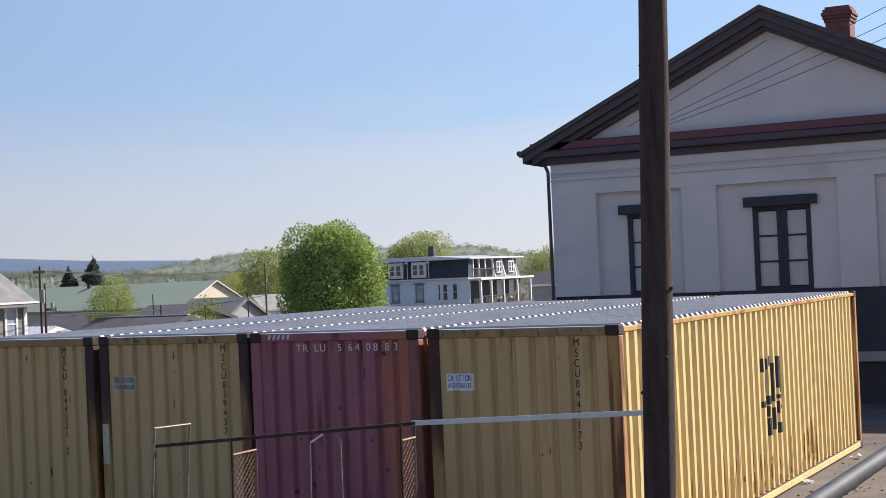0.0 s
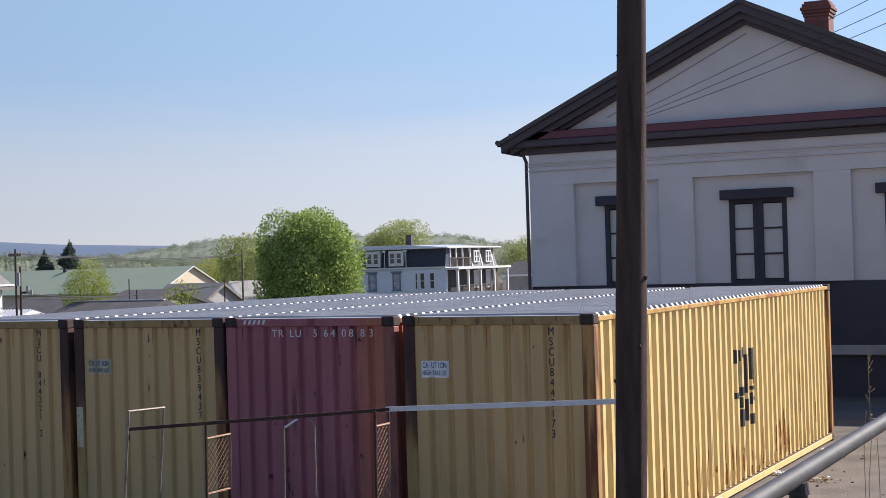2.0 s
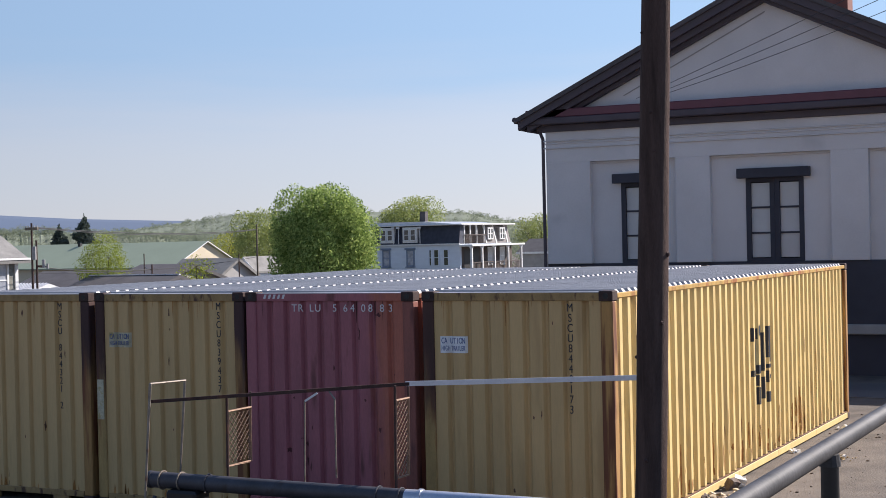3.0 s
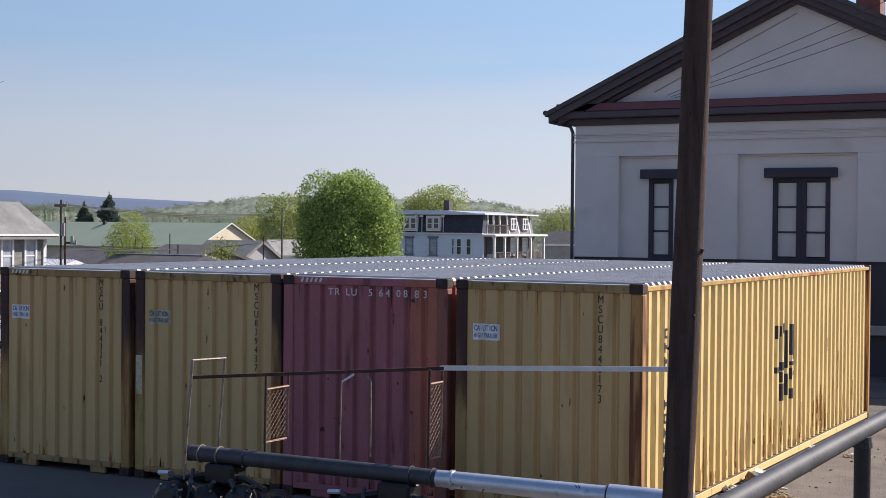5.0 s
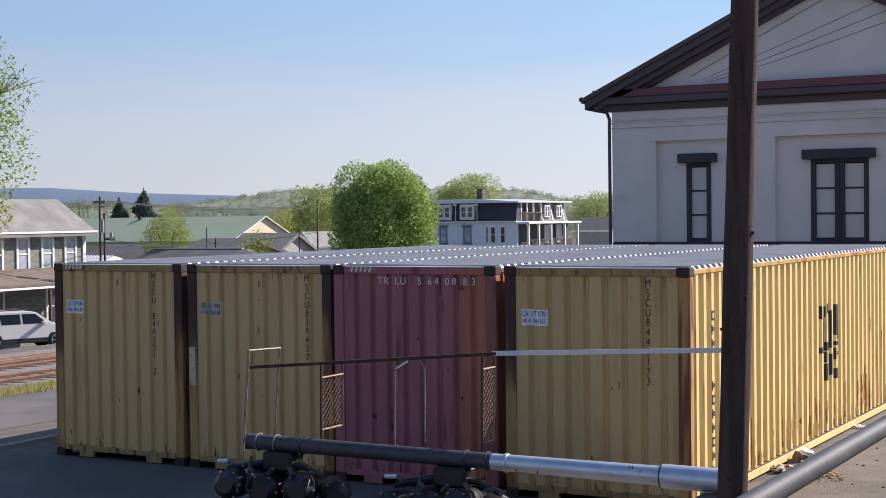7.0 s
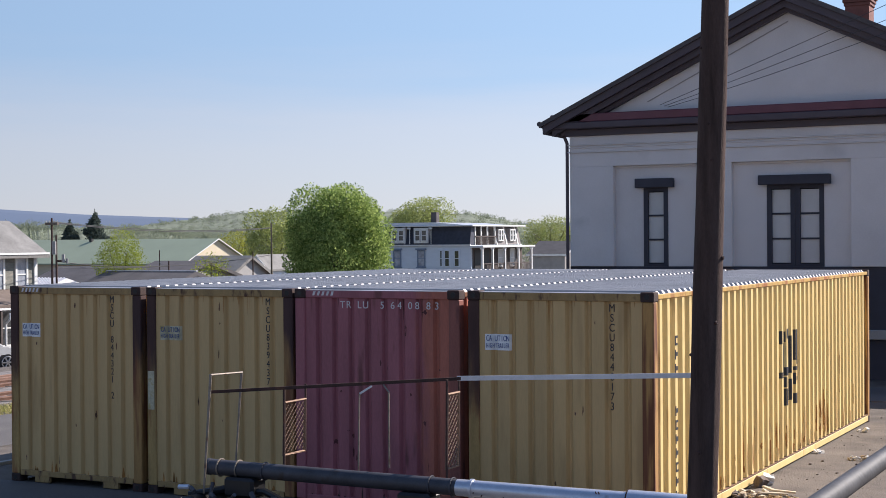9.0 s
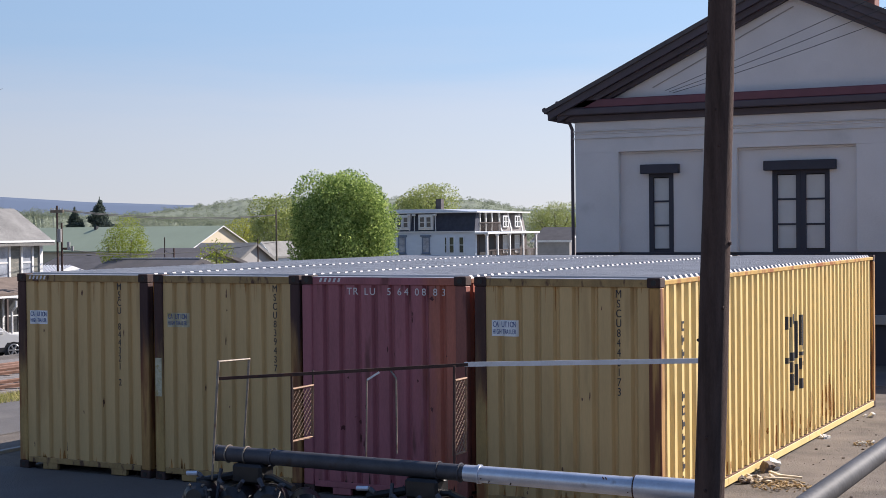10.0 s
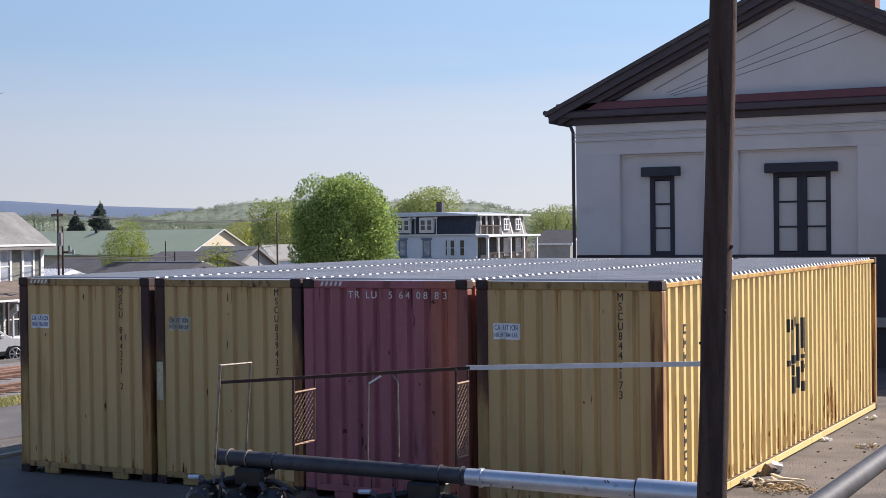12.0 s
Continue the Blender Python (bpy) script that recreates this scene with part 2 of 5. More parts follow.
M["alloy"] = mat("alloy wheel", (0.45, 0.45, 0.46), 0.35, 0.8, var=0.1, bump=0)
M["plastic black"] = mat("black trim plastic", (0.02, 0.02, 0.022), 0.55, var=0.15)
M["siding grey"] = mat("grey green wood shingle siding", (0.185, 0.185, 0.16), 0.85, var=0.4, scale=2, fine=9, bump=0.4, stretch=(1, 1, 5), dirt=(0.27, 0.25, 0.215), dirt_amount=0.1, dirt_scale=1.5)
M["siding white"] = mat("white blue siding", (0.67, 0.72, 0.78), 0.75, var=0.06, scale=1, bump=0.1)
M["mansard"] = mat("dark blue slate mansard", (0.042, 0.048, 0.07), 0.85, var=0.3, scale=3, bump=0.2)
M["casing blue"] = mat("blue grey window casing", (0.17, 0.22, 0.3), 0.7, var=0.15, scale=3, bump=0.05)
# Brown boards, darkened further to hold the shade inside the porch.
M["porch brown"] = mat("brown weathered porch boards, shade in the colour", (0.085, 0.065, 0.058), 0.85, var=0.3, scale=2, bump=0.15)
# Lighter, warmer mansard copy with the end's sunlight put into the colour.
M["mansard warm"] = mat("grey brown mansard shingles, sunlight in the colour", (0.2, 0.18, 0.175), 0.85, var=0.2, scale=3, bump=0.2)
M["green roof"] = mat("pale green metal roof", (0.32, 0.37, 0.26), 0.65, 0.1, var=0.08, scale=0.4, fine=8, bump=0.05)
M["beige"] = mat("beige siding", (0.6, 0.52, 0.38), 0.8, var=0.07, scale=1, bump=0.1)
M["tin"] = mat("pale corrugated tin", (0.55, 0.56, 0.6), 0.45, 0.4, var=0.1, scale=2, bump=0.05)
M["sleeper"] = mat("creosoted sleeper", (0.13, 0.1, 0.085), 0.9, var=0.35, scale=4, bump=0.4, rnd=0.2)
M["rail rust"] = mat("rusty rail steel", (0.19, 0.105, 0.075), 0.75, 0.2, var=0.35, scale=3, bump=0.2)
M["bag"] = mat("white plastic sheet", (0.75, 0.75, 0.74), 0.4, var=0.08, bump=0.1)
M["litter"] = mat("bleached wood and paper litter", (0.5, 0.43, 0.33), 0.9, var=0.4, scale=12, rnd=0.6)
M["straw"] = mat("dry straw", (0.36, 0.26, 0.14), 0.9, var=0.35, scale=9)

def leaf_mat(name, base, tips, thin=0.3):
    m = bpy.data.materials.new(name)
    m.use_nodes = True
    n, l = m.node_tree.nodes, m.node_tree.links
    g = n.new("ShaderNodeNewGeometry")
    mix = n.new("ShaderNodeMix"); mix.data_type = 'RGBA'
    l.new(g.outputs["Random Per Island"], mix.inputs["Factor"])
    mix.inputs["A"].default_value, mix.inputs["B"].default_value = (*base, 1), (*tips, 1)
    d, t, s = n.new("ShaderNodeBsdfDiffuse"), n.new("ShaderNodeBsdfTranslucent"), n.new("ShaderNodeMixShader")
    s.inputs[0].default_value = thin
    l.new(mix.outputs["Result"], d.inputs[0]); l.new(mix.outputs["Result"], t.inputs[0])
    l.new(d.outputs[0], s.inputs[1]); l.new(t.outputs[0], s.inputs[2])
    l.new(s.outputs[0], n["Material Output"].inputs[0])
    n.remove(n["Principled BSDF"])
    return m
M["leaf bright"] = leaf_mat("bright spring leaves", (0.11, 0.2, 0.035), (0.38, 0.49, 0.12))
M["leaf maple"] = leaf_mat("maple leaves in spring", (0.1, 0.175, 0.045), (0.5, 0.6, 0.2), 0.38)
M["leaf pale"] = leaf_mat("pale spring leaves", (0.26, 0.3, 0.1), (0.44, 0.48, 0.18))
M["leaf yellow"] = leaf_mat("yellow green leaves", (0.26, 0.28, 0.05), (0.42, 0.43, 0.1))
M["leaf fresh"] = leaf_mat("fresh feathery leaves", (0.17, 0.22, 0.035), (0.4, 0.45, 0.08))
# Needle greens are lifted so the colour carries the haze of distance.
M["needles"] = leaf_mat("dark conifer needles, paled for haze", (0.06, 0.08, 0.075), (0.12, 0.15, 0.125))
# Pale, close leaf colours and strong translucency stand in for distance haze.
M["woods"] = leaf_mat("mixed spring woods, haze in the leaf colour", (0.21, 0.245, 0.18), (0.27, 0.3, 0.21), 0.5)
M["grass"] = leaf_mat("sunlit grass", (0.24, 0.25, 0.07), (0.48, 0.42, 0.2))

def ground_mat(name, base, second, scale, fine, bump):
    return mat(name, base, 0.95, var=0.34, scale=scale, fine=fine, bump=bump, dirt=second, dirt_amount=0.12, dirt_scale=scale * 0.6, bump_dist=0.03)
M["dirt"] = ground_mat("packed grey dirt", (0.132, 0.112, 0.096), (0.088, 0.074, 0.063), 1.6, 30, 0.8)
M["asphalt"] = ground_mat("worn asphalt", (0.105, 0.098, 0.097), (0.14, 0.13, 0.122), 0.5, 40, 0.4)
M["gravel"] = ground_mat("rail ballast", (0.2, 0.18, 0.17), (0.12, 0.1, 0.095), 4, 14, 0.9)
# Distance haze over the ridge is mixed into this blue base colour.
M["hill far"] = mat("far wooded ridge, blue haze in the colour", (0.085, 0.122, 0.19), 1.0, var=0.03, scale=0.004, fine=0.02, bump=0)

# ---- mesh helpers ----
def bm_box(x0, x1, y0, y1, z0, z1, bm=None, bevel=0.0):
    bm = bm or bmesh.new()
    r = bmesh.ops.create_cube(bm, size=1, matrix=Matrix.LocRotScale(((x0 + x1) / 2, (y0 + y1) / 2, (z0 + z1) / 2), None, (abs(x1 - x0), abs(y1 - y0), abs(z1 - z0))))
    if bevel:
        edges = list({e for v in r["verts"] for e in v.link_edges})
        bmesh.ops.bevel(bm, geom=edges, offset=bevel, segments=1, affect='EDGES')
    return bm

def bm_tube(a, b, r0, r1=None, sides=12, bm=None, caps=True):
    bm = bm or bmesh.new()
    a, b = Vector(a), Vector(b)
    d = b - a
    m = Matrix.Translation((a + b) / 2) @ d.to_track_quat("Z", "Y").to_matrix().to_4x4()
    bmesh.ops.create_cone(bm, cap_ends=caps, segments=sides, radius1=r0, radius2=r0 if r1 is None else r1, depth=d.length, matrix=m)
    return bm

def bm_path(points, r, sides=8, bm=None):
    """A bent rod: one ring of vertices at each point, mitred at the bends."""
    bm = bm or bmesh.new()
    pts = [Vector(p) for p in points]
    closed = (pts[0] - pts[-1]).length < 1e-5
    if closed:
        pts = pts[:-1]
    n = len(pts)
    side, rings = None, []
    for i, p in enumerate(pts):
        before = (p - pts[i - 1]).normalized() if i or closed else None
        after = (pts[(i + 1) % n] - p).normalized() if i < n - 1 or closed else None
        t = ((before or after) + (after or before)).normalized()
        if side is None:
            side = t.orthogonal().normalized()
        side = (side - t * side.dot(t)).normalized()
        up = t.cross(side)
        wide = 1.0 if before is None or after is None else min(1.6, 1 / max(0.4, math.sqrt((1 + before.dot(after)) / 2)))
        rings.append([bm.verts.new(p + (side * math.cos(a) + up * math.sin(a)) * r * wide) for a in (k / sides * math.tau for k in range(sides))])
    for i in range(n if closed else n - 1):
        a, b = rings[i], rings[(i + 1) % n]
        for k in range(sides):
            bm.faces.new((a[k], a[(k + 1) % sides], b[(k + 1) % sides], b[k]))
    if not closed:
        bm.faces.new(rings[0][::-1]); bm.faces.new(rings[-1])
    bmesh.ops.recalc_face_normals(bm, faces=bm.faces)
    return bm

def bm_prism(profile, x0, x1, axis="x", bm=None):
    """A closed profile of (u, v) pairs pushed along an axis: x takes (y, z), y takes (x, z), z takes (x, y)."""
    bm = bm or bmesh.new()
    put = {"x": lambda s, u, v: (s, u, v), "y": lambda s, u, v: (u, s, v), "z": lambda s, u, v: (u, v, s)}[axis]
    lo = [bm.verts.new(put(x0, u, v)) for u, v in profile]
    hi = [bm.verts.new(put(x1, u, v)) for u, v in profile]
    n = len(profile)
    for i in range(n):
        bm.faces.new((lo[i], lo[(i + 1) % n], hi[(i + 1) % n], hi[i]))
    bm.faces.new(lo[::-1]); bm.faces.new(hi)
    bmesh.ops.recalc_face_normals(bm, faces=bm.faces)
    return bm

def mesh_of(name, bm, material, smooth=False):
    me = bpy.data.meshes.new(name)
    bm.to_mesh(me)
    bm.free()
    me.materials.append(material)
    if smooth:
        for p in me.polygons:
            p.use_smooth = True
        me.set_sharp_from_angle(angle=radians(40))
    return me

def part(name, bm, material, parent, label="", smooth=False):
    me = bm if isinstance(bm, bpy.types.Mesh) else mesh_of(name, bm, material, smooth)
    ob = new(name, me)
    ob.parent = parent
    if label:
        tagged(ob, label)
    return ob

def thing(name, label, category, group="", at=None):
    ob = new(name)
    ob.empty_display_size = 0.2
    if at is not None:
        ob.matrix_basis = at
    return tagged(ob, label, category, group)

def single(name, bm, material, label, category, group="", kind="", smooth=False):
    return tagged(new(name, mesh_of(name, bm, material, smooth)), label, category, group, kind)

def letters(text, size, material, name="lettering", depth=0.002):
    """Flat letters with a little thickness, standing in x and z, centred on their origin, read from -y."""
    cu = bpy.data.curves.new("letters", 'FONT')
    cu.body, cu.size, cu.extrude, cu.align_x, cu.align_y = text, size, depth, 'CENTER', 'CENTER'
    ob = bpy.data.objects.new("letters", cu)
    scene.collection.objects.link(ob)
    bpy.context.view_layer.update()
    me = bpy.data.meshes.new_from_object(ob.evaluated_get(bpy.context.evaluated_depsgraph_get()))
    bpy.data.objects.remove(ob)
    bpy.data.curves.remove(cu)
    me.transform(pose(0, 0, 0, 90))
    me.materials.clear()
    me.materials.append(material)
    return me

# ---- ground ----
def drop(x):
    """Height of the land: level yard, falling away to the street and the town."""
    knots = ((-4000, -4.6), (-80, -4.5), (-60, -4.1), (-50, -2.9), (-44.8, -2.4), (-36, -1.33), (-11.6, 0.0), (4000, 0.0))
    for (xa, za), (xb, zb) in zip(knots, knots[1:]):
        if xa <= x <= xb:
            return za + (zb - za) * (x - xa) / (xb - xa)
    return 0.0

xs = [-4000, -2500, -1500, -800, -400, -200, -120, -80, -60, -54, -50, -44.8, -40, -36, -33.4, -28, -23.4, -18.4, -13.3, -11.6, -10, -5, 0, 5, 10, 20, 40, 80, 200, 600, 2000, 4000]
ys = [-4000, -1500, -500, -150, -60, -30, -20, -10, -5, 0, 5, 10, 14, 20, 30, 45, 60, 90, 120, 160, 220, 320, 500, 900, 1600, 2600, 4000]
bm = bmesh.new()
grid = [[bm.verts.new((x, y, drop(x))) for y in ys] for x in xs]
for i in range(len(xs) - 1):
    for j in range(len(ys) - 1):
        bm.faces.new((grid[i][j], grid[i + 1][j], grid[i + 1][j + 1], grid[i][j + 1]))
bmesh.ops.recalc_face_normals(bm, faces=bm.faces)
single("ground", bm, M["dirt"], "packed grey dirt yard sloping down to a town", "ground", kind="structure")

def strip(name, x0, x1, y0, y1, lift, material, label, category):
    """A layer lying on the sloping land, with a real edge."""
    bm = bmesh.new()
    cuts = sorted({x0, x1, *[x for x in xs if x0 < x < x1]})
    top = [(x, drop(x) + lift) for x in cuts]
    under = [(x, drop(x) - 0.05) for x in reversed(cuts)]
    bm_prism(top + under, y0, y1, "y", bm)
    return single(name, bm, material, label, category, kind="structure")

strip("pavement", -11.25, -2.6, -14, 0.0, 0.006, M["asphalt"], "dark worn asphalt apron before the containers", "pavement")
strip("road", -18.4, -13.3, -30, 75, 0.02, M["asphalt"], "grey asphalt lane beside the tracks", "road")
strip("track_bed", -32.6, -20.7, -40, 110, 0.05, M["gravel"], "grey stone ballast under the tracks", "ballast")
strip("street", -48, -42.5, -40, 110, 0.02, M["asphalt"], "pale asphalt street", "road")
strip("kerb", -11.4, -11.3, -14, 40, 0.05, M["concrete"], "narrow pale concrete kerb", "kerb")
strip("lane", -2, 12, 15.6, 18.6, 0.015, M["asphalt"], "shaded asphalt lane along the building", "road")

# ---- shipping containers ----
L, W, H = 12.19, 2.438, 2.896

def corrugated(length, pitch, depth, flat_out, start):
    """(s, d) along a wall: d is 0 on the outer flats and depth on the inner ones."""
    pts, s = [(0, depth)], start
    slope = (pitch - 2 * flat_out) / 2
    while s + pitch < length - start * 0.5:
        pts += [(s, depth), (s + slope, 0), (s + slope + flat_out, 0), (s + 2 * slope + flat_out, depth)]
        s += pitch
    return pts + [(length, depth)]

def panel_mesh(pts, z0, z1, place, t=0.003):
    bm = bmesh.new()
    rows = [[bm.verts.new(place(s, d, z)) for z in (z0, z1)] for s, d in pts]
    for a, b in zip(rows, rows[1:]):
        bm.faces.new((a[0], b[0], b[1], a[1]))
    return bm

END = [(0, 0)] + [(0.155 + 0.25 * k + s, d) for k in range(8) for s, d in ((0, 0), (0.03, 0.046), (0.058, 0.046), (0.095, 0))] + [(W - 0.3, 0)]
SIDE = corrugated(L - 0.3, 0.278, 0.05, 0.09, 0.05)

def end_depth(x):
    """Depth of the end wall behind its outer flats at x from the container's middle."""
    s = x + (W - 0.3) / 2
    return float(np.interp(s, [p[0] for p in END], [p[1] for p in END]))

def container(x0, paint, post, label, turn=0.0):
    """A 40-foot high container whose near end stands at y = 0 and whose right side is at x0."""
    c = thing("shipping_container", label, "shipping container", "row of shipping containers", pose(x0 - W / 2, 0, 0, 0, 0, turn))
    h = W / 2
    # The near end's shade is put into its colour with the darker yellow.
    part("end_wall", panel_mesh(END, 0.17, H - 0.1, lambda s, d, z: (s - h + 0.15, 0.03 + d, z)), M["shaded yellow" if paint == "yellow" else paint], c)
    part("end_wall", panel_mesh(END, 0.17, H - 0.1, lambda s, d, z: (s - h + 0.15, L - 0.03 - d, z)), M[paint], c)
    side_paint = "yellow" if paint == "shaded yellow" else paint
    # Long sides take the lighter yellow, with sunlight in the colour.
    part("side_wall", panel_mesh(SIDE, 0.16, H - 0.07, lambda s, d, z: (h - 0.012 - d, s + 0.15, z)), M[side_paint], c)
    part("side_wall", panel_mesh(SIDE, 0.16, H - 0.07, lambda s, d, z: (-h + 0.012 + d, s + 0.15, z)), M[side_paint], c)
    for sx in (-1, 1):
        for y0, y1 in ((0, 0.15), (L - 0.15, L)):
            bm = bm_box(sx * h, sx * (h - 0.15), y0 + 0.004, y1 - 0.004, 0.118, H - 0.118, bevel=0.012)
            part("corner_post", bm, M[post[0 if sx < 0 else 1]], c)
            for z in (0, H - 0.118):
                bm = bm_box(sx * (h + 0.003), sx * (h - 0.165), y0 - (0.004 if y0 == 0 else -0.0), y1 + (0.02 if y0 == 0 else 0.004), z, z + 0.118, bevel=0.01)
                fit_ = part("corner_casting", bm, M["casting"], c)
                yy = -0.006 if y0 == 0 else L + 0.006
                for_hole = bmesh.new()
                bmesh.ops.create_cone(for_hole, cap_ends=True, segments=12, radius1=0.034, radius2=0.034, depth=0.006,
                                      matrix=Matrix.Translation((sx * (h - 0.08), yy, z + 0.06)) @ pose(0, 0, 0, 90))
                part("lock_hole", for_hole, M["head black"], fit_)
        part("top_rail", bm_box(sx * h, sx * (h - 0.06), 0.168, L - 0.168, H - 0.09, H - 0.032, bevel=0.006), M["orange rust" if paint != "maroon" else "rust"], c)
        part("bottom_rail", bm_box(sx * h, sx * (h - 0.05), 0.168, L - 0.168, 0.03, 0.135, bevel=0.006), M[side_paint], c)
        part("rail_flange", bm_box(sx * (h - 0.001), sx * (h - 0.05), 0.168, L - 0.168, 0.137, 0.153), M["brown paint"], c, "rusty flange above the bottom rail")
    for y0, y1 in ((0.012, 0.08), (L - 0.08, L - 0.012)):
        part("header_rail", bm_box(-h + 0.162, h - 0.162, y0, y1, H - 0.115, H - 0.02, bevel=0.006), M["stained yellow" if paint != "maroon" else "maroon"], c)
        bm = bm_box(-h + 0.162, h - 0.162, y0, y1, 0.1, 0.18, bevel=0.006)
        bm_box(-0.78, -0.5, y0 + 0.004, y1 - 0.004, 0.012, 0.105, bm, 0.006)
        bm_box(0.5, 0.78, y0 + 0.004, y1 - 0.004, 0.012, 0.105, bm, 0.006)
        part("sill", bm, M["stained yellow" if paint != "maroon" else "maroon"], c, "sill with forklift pockets")
    part("underside", bm_box(-h + 0.06, h - 0.06, 0.1, L - 0.1, 0.12, 0.17), M["dark rust"], c)
    # roof sheet with cross ribs that end short of the rails
    bm = bmesh.new()
    flat, rib, up = 0.105, 0.07, 0.038
    ys_, y = [0.17], 0.22
    while y < L - 0.35:
        ys_ += [y, y + 0.017, y + 0.017 + rib, y + 0.034 + rib]
        y += 0.034 + rib + flat
    ys_.append(L - 0.17)
    hs = [0] + [v for _ in range((len(ys_) - 2) // 4) for v in (0, up, up, 0)] + [0]
    cols = ((-h + 0.03, 0), (-h + 0.035, 0), (-h + 0.06, 1), (h - 0.06, 1), (h - 0.035, 0), (h - 0.03, 0))
    rows = [[bm.verts.new((cx, yy, H - 0.03 + hh * k)) for cx, k in cols] for yy, hh in zip(ys_, hs)]
    for a, b in zip(rows, rows[1:]):
        for i in range(len(cols) - 1):
            bm.faces.new((a[i], a[i + 1], b[i + 1], b[i]))
    for y0, y1 in ((0.02, 0.168), (L - 0.168, L - 0.02)):
        bm_box(-h + 0.17, h - 0.17, y0, y1, H - 0.03, H - 0.014, bm)
    part("roof", bm, M["roof metal"], c, "ribbed grey steel roof")
    return c

def column(c, text, x, z, pitch, size, material):
    """Characters one below another on the end wall."""
    for i, ch in enumerate(text):
        if ch != " ":
            o = part("character", letters(ch, size, material), None, c)
            o.location = (x, 0.026 + end_depth(x), z - i * pitch)
            o.scale = (0.78, 1, 1)

def row_of(c, text, x, z, pitch, size, material):
    for i, ch in enumerate(text):
        if ch != " ":
            xx = x + i * pitch
            o = part("character", letters(ch, size, material), None, c)
            o.location = (xx, 0.026 + min(end_depth(xx + k) for k in (-0.04, 0, 0.04)), z)

def notice(c, x, z, wide, worn, gap=True):
    """A caution sticker laid over the ribs, split where it crosses a groove."""
    mat_ = M["sticker worn" if worn else "sticker"]
    base = part("notice", bm_box(-0.0, 0.0, 0, 0.001, 0, 0.001), mat_, c, "white caution sticker" if not worn else "peeling pale caution sticker")
    base.data.clear_geometry()
    bm = bmesh.new()
    n = 28
    pts = [(x + wide * i / n, 0.027 + end_depth(x + wide * i / n)) for i in range(n + 1)]
    rows = [[bm.verts.new((px, py, zz)) for zz in (z - 0.2, z)] for px, py in pts]
    for a, b in zip(rows, rows[1:]):
        bm.faces.new((a[0], b[0], b[1], a[1]))
    bm.to_mesh(base.data)
    bm.free()
    for text, zz in (("CA UTION", z - 0.055), ("HIGH TRAILER", z - 0.145)):
        k = wide * 0.9 / len(text)
        for i, ch in enumerate(text):
            if ch != " ":
                xx = x + wide * 0.05 + (i + 0.5) * k
                o = part("character", letters(ch, 0.1 if len(text) < 9 else 0.085, M["blue ink"], depth=0.001), None, base)
                o.scale = (0.62 if len(text) < 9 else 0.5, 1, 1)
                o.location = (xx, 0.022 + min(end_depth(xx + k) for k in (-0.02, 0, 0.02)), zz)

c1 = container(-7.635, "shaded yellow", ("post dark", "post orange"), "faded yellow high-cube container, end shade in its colour, with black code and rusty posts")
c2 = container(-5.09, "shaded yellow", ("post dark", "post orange"), "faded yellow high-cube container with a peeling sticker and rusty posts")
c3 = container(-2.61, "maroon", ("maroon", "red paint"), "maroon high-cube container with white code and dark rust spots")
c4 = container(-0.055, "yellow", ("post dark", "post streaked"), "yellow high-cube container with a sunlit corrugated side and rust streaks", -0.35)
column(c1, "MSCU 844321 2", 0.69, 2.71, 0.114, 0.135, M["black"])
column(c2, "MSCU839437", 0.815, 2.71, 0.119, 0.135, M["black"])
column(c4, "MSCU8440173", 0.69, 2.70, 0.117, 0.135, M["black"])
for ch, x in zip("TRLU56408" "83", (-0.494, -0.4, -0.239, -0.145, 0.102, 0.256, 0.358, 0.512, 0.614, 0.776, 0.896)):
    row_of(c3, ch, x, 2.69, 0.1, 0.132, M["letter white"])
notice(c1, -1.0, 2.35, 0.34, False)
notice(c2, -1.0, 2.36, 0.36, True)
notice(c4, -0.99, 2.36, 0.35, False)
part("plate", bm_box(-1.2, -1.09, -0.004, 0.004, 1.18, 1.72, bevel=0.002), M["sticker worn"], c2, "pale paper plate on the post")

# dark emblem and lettering on the sunlit long side, as plain shapes on the ribs
def side_bars(c, name, boxes, material, label):
    h = W / 2
    emblem = part(name, bm_box(h - 0.011, h - 0.009, 0, 0.01, 0, 0.01), material, c, label)
    emblem.data.clear_geometry()
    bm = bmesh.new()
    for y0, y1, z0, z1 in boxes:
        n = max(2, int((y1 - y0) / 0.018))
        rows = []
        for i in range(n + 1):
            y = y0 + (y1 - y0) * i / n
            d = float(np.interp(y - 0.15, [p[0] for p in SIDE], [p[1] for p in SIDE]))
            rows.append([bm.verts.new((h - 0.012 - d + 0.004, y, z)) for z in (z0, z1)])
        for a, b in zip(rows, rows[1:]):
            bm.faces.new((a[0], b[0], b[1], a[1]))
    bm.to_mesh(emblem.data)
    bm.free()
    return emblem

EMBLEM = [(5.77, 5.86, 1.9, 2.1), (5.95, 6.12, 1.92, 2.08), (6.1, 6.27, 1.97, 2.12), (6.27, 6.44, 1.42, 2.0), (5.88, 5.99, 1.46, 1.92), (6.58, 6.78, 1.6, 2.08), (6.68, 6.8, 1.53, 1.62),
          (5.7, 5.95, 1.38, 1.47), (5.95, 6.4, 1.4, 1.53), (6.55, 6.9, 1.44, 1.5), (6.55, 6.68, 1.22, 1.4), (6.68, 6.77, 1.28, 1.34), (5.98, 6.22, 0.94, 1.2), (6.0, 6.16, 1.22, 1.38),
          (6.24, 6.47, 1.0, 1.33), (6.58, 6.77, 0.92, 1.08)]
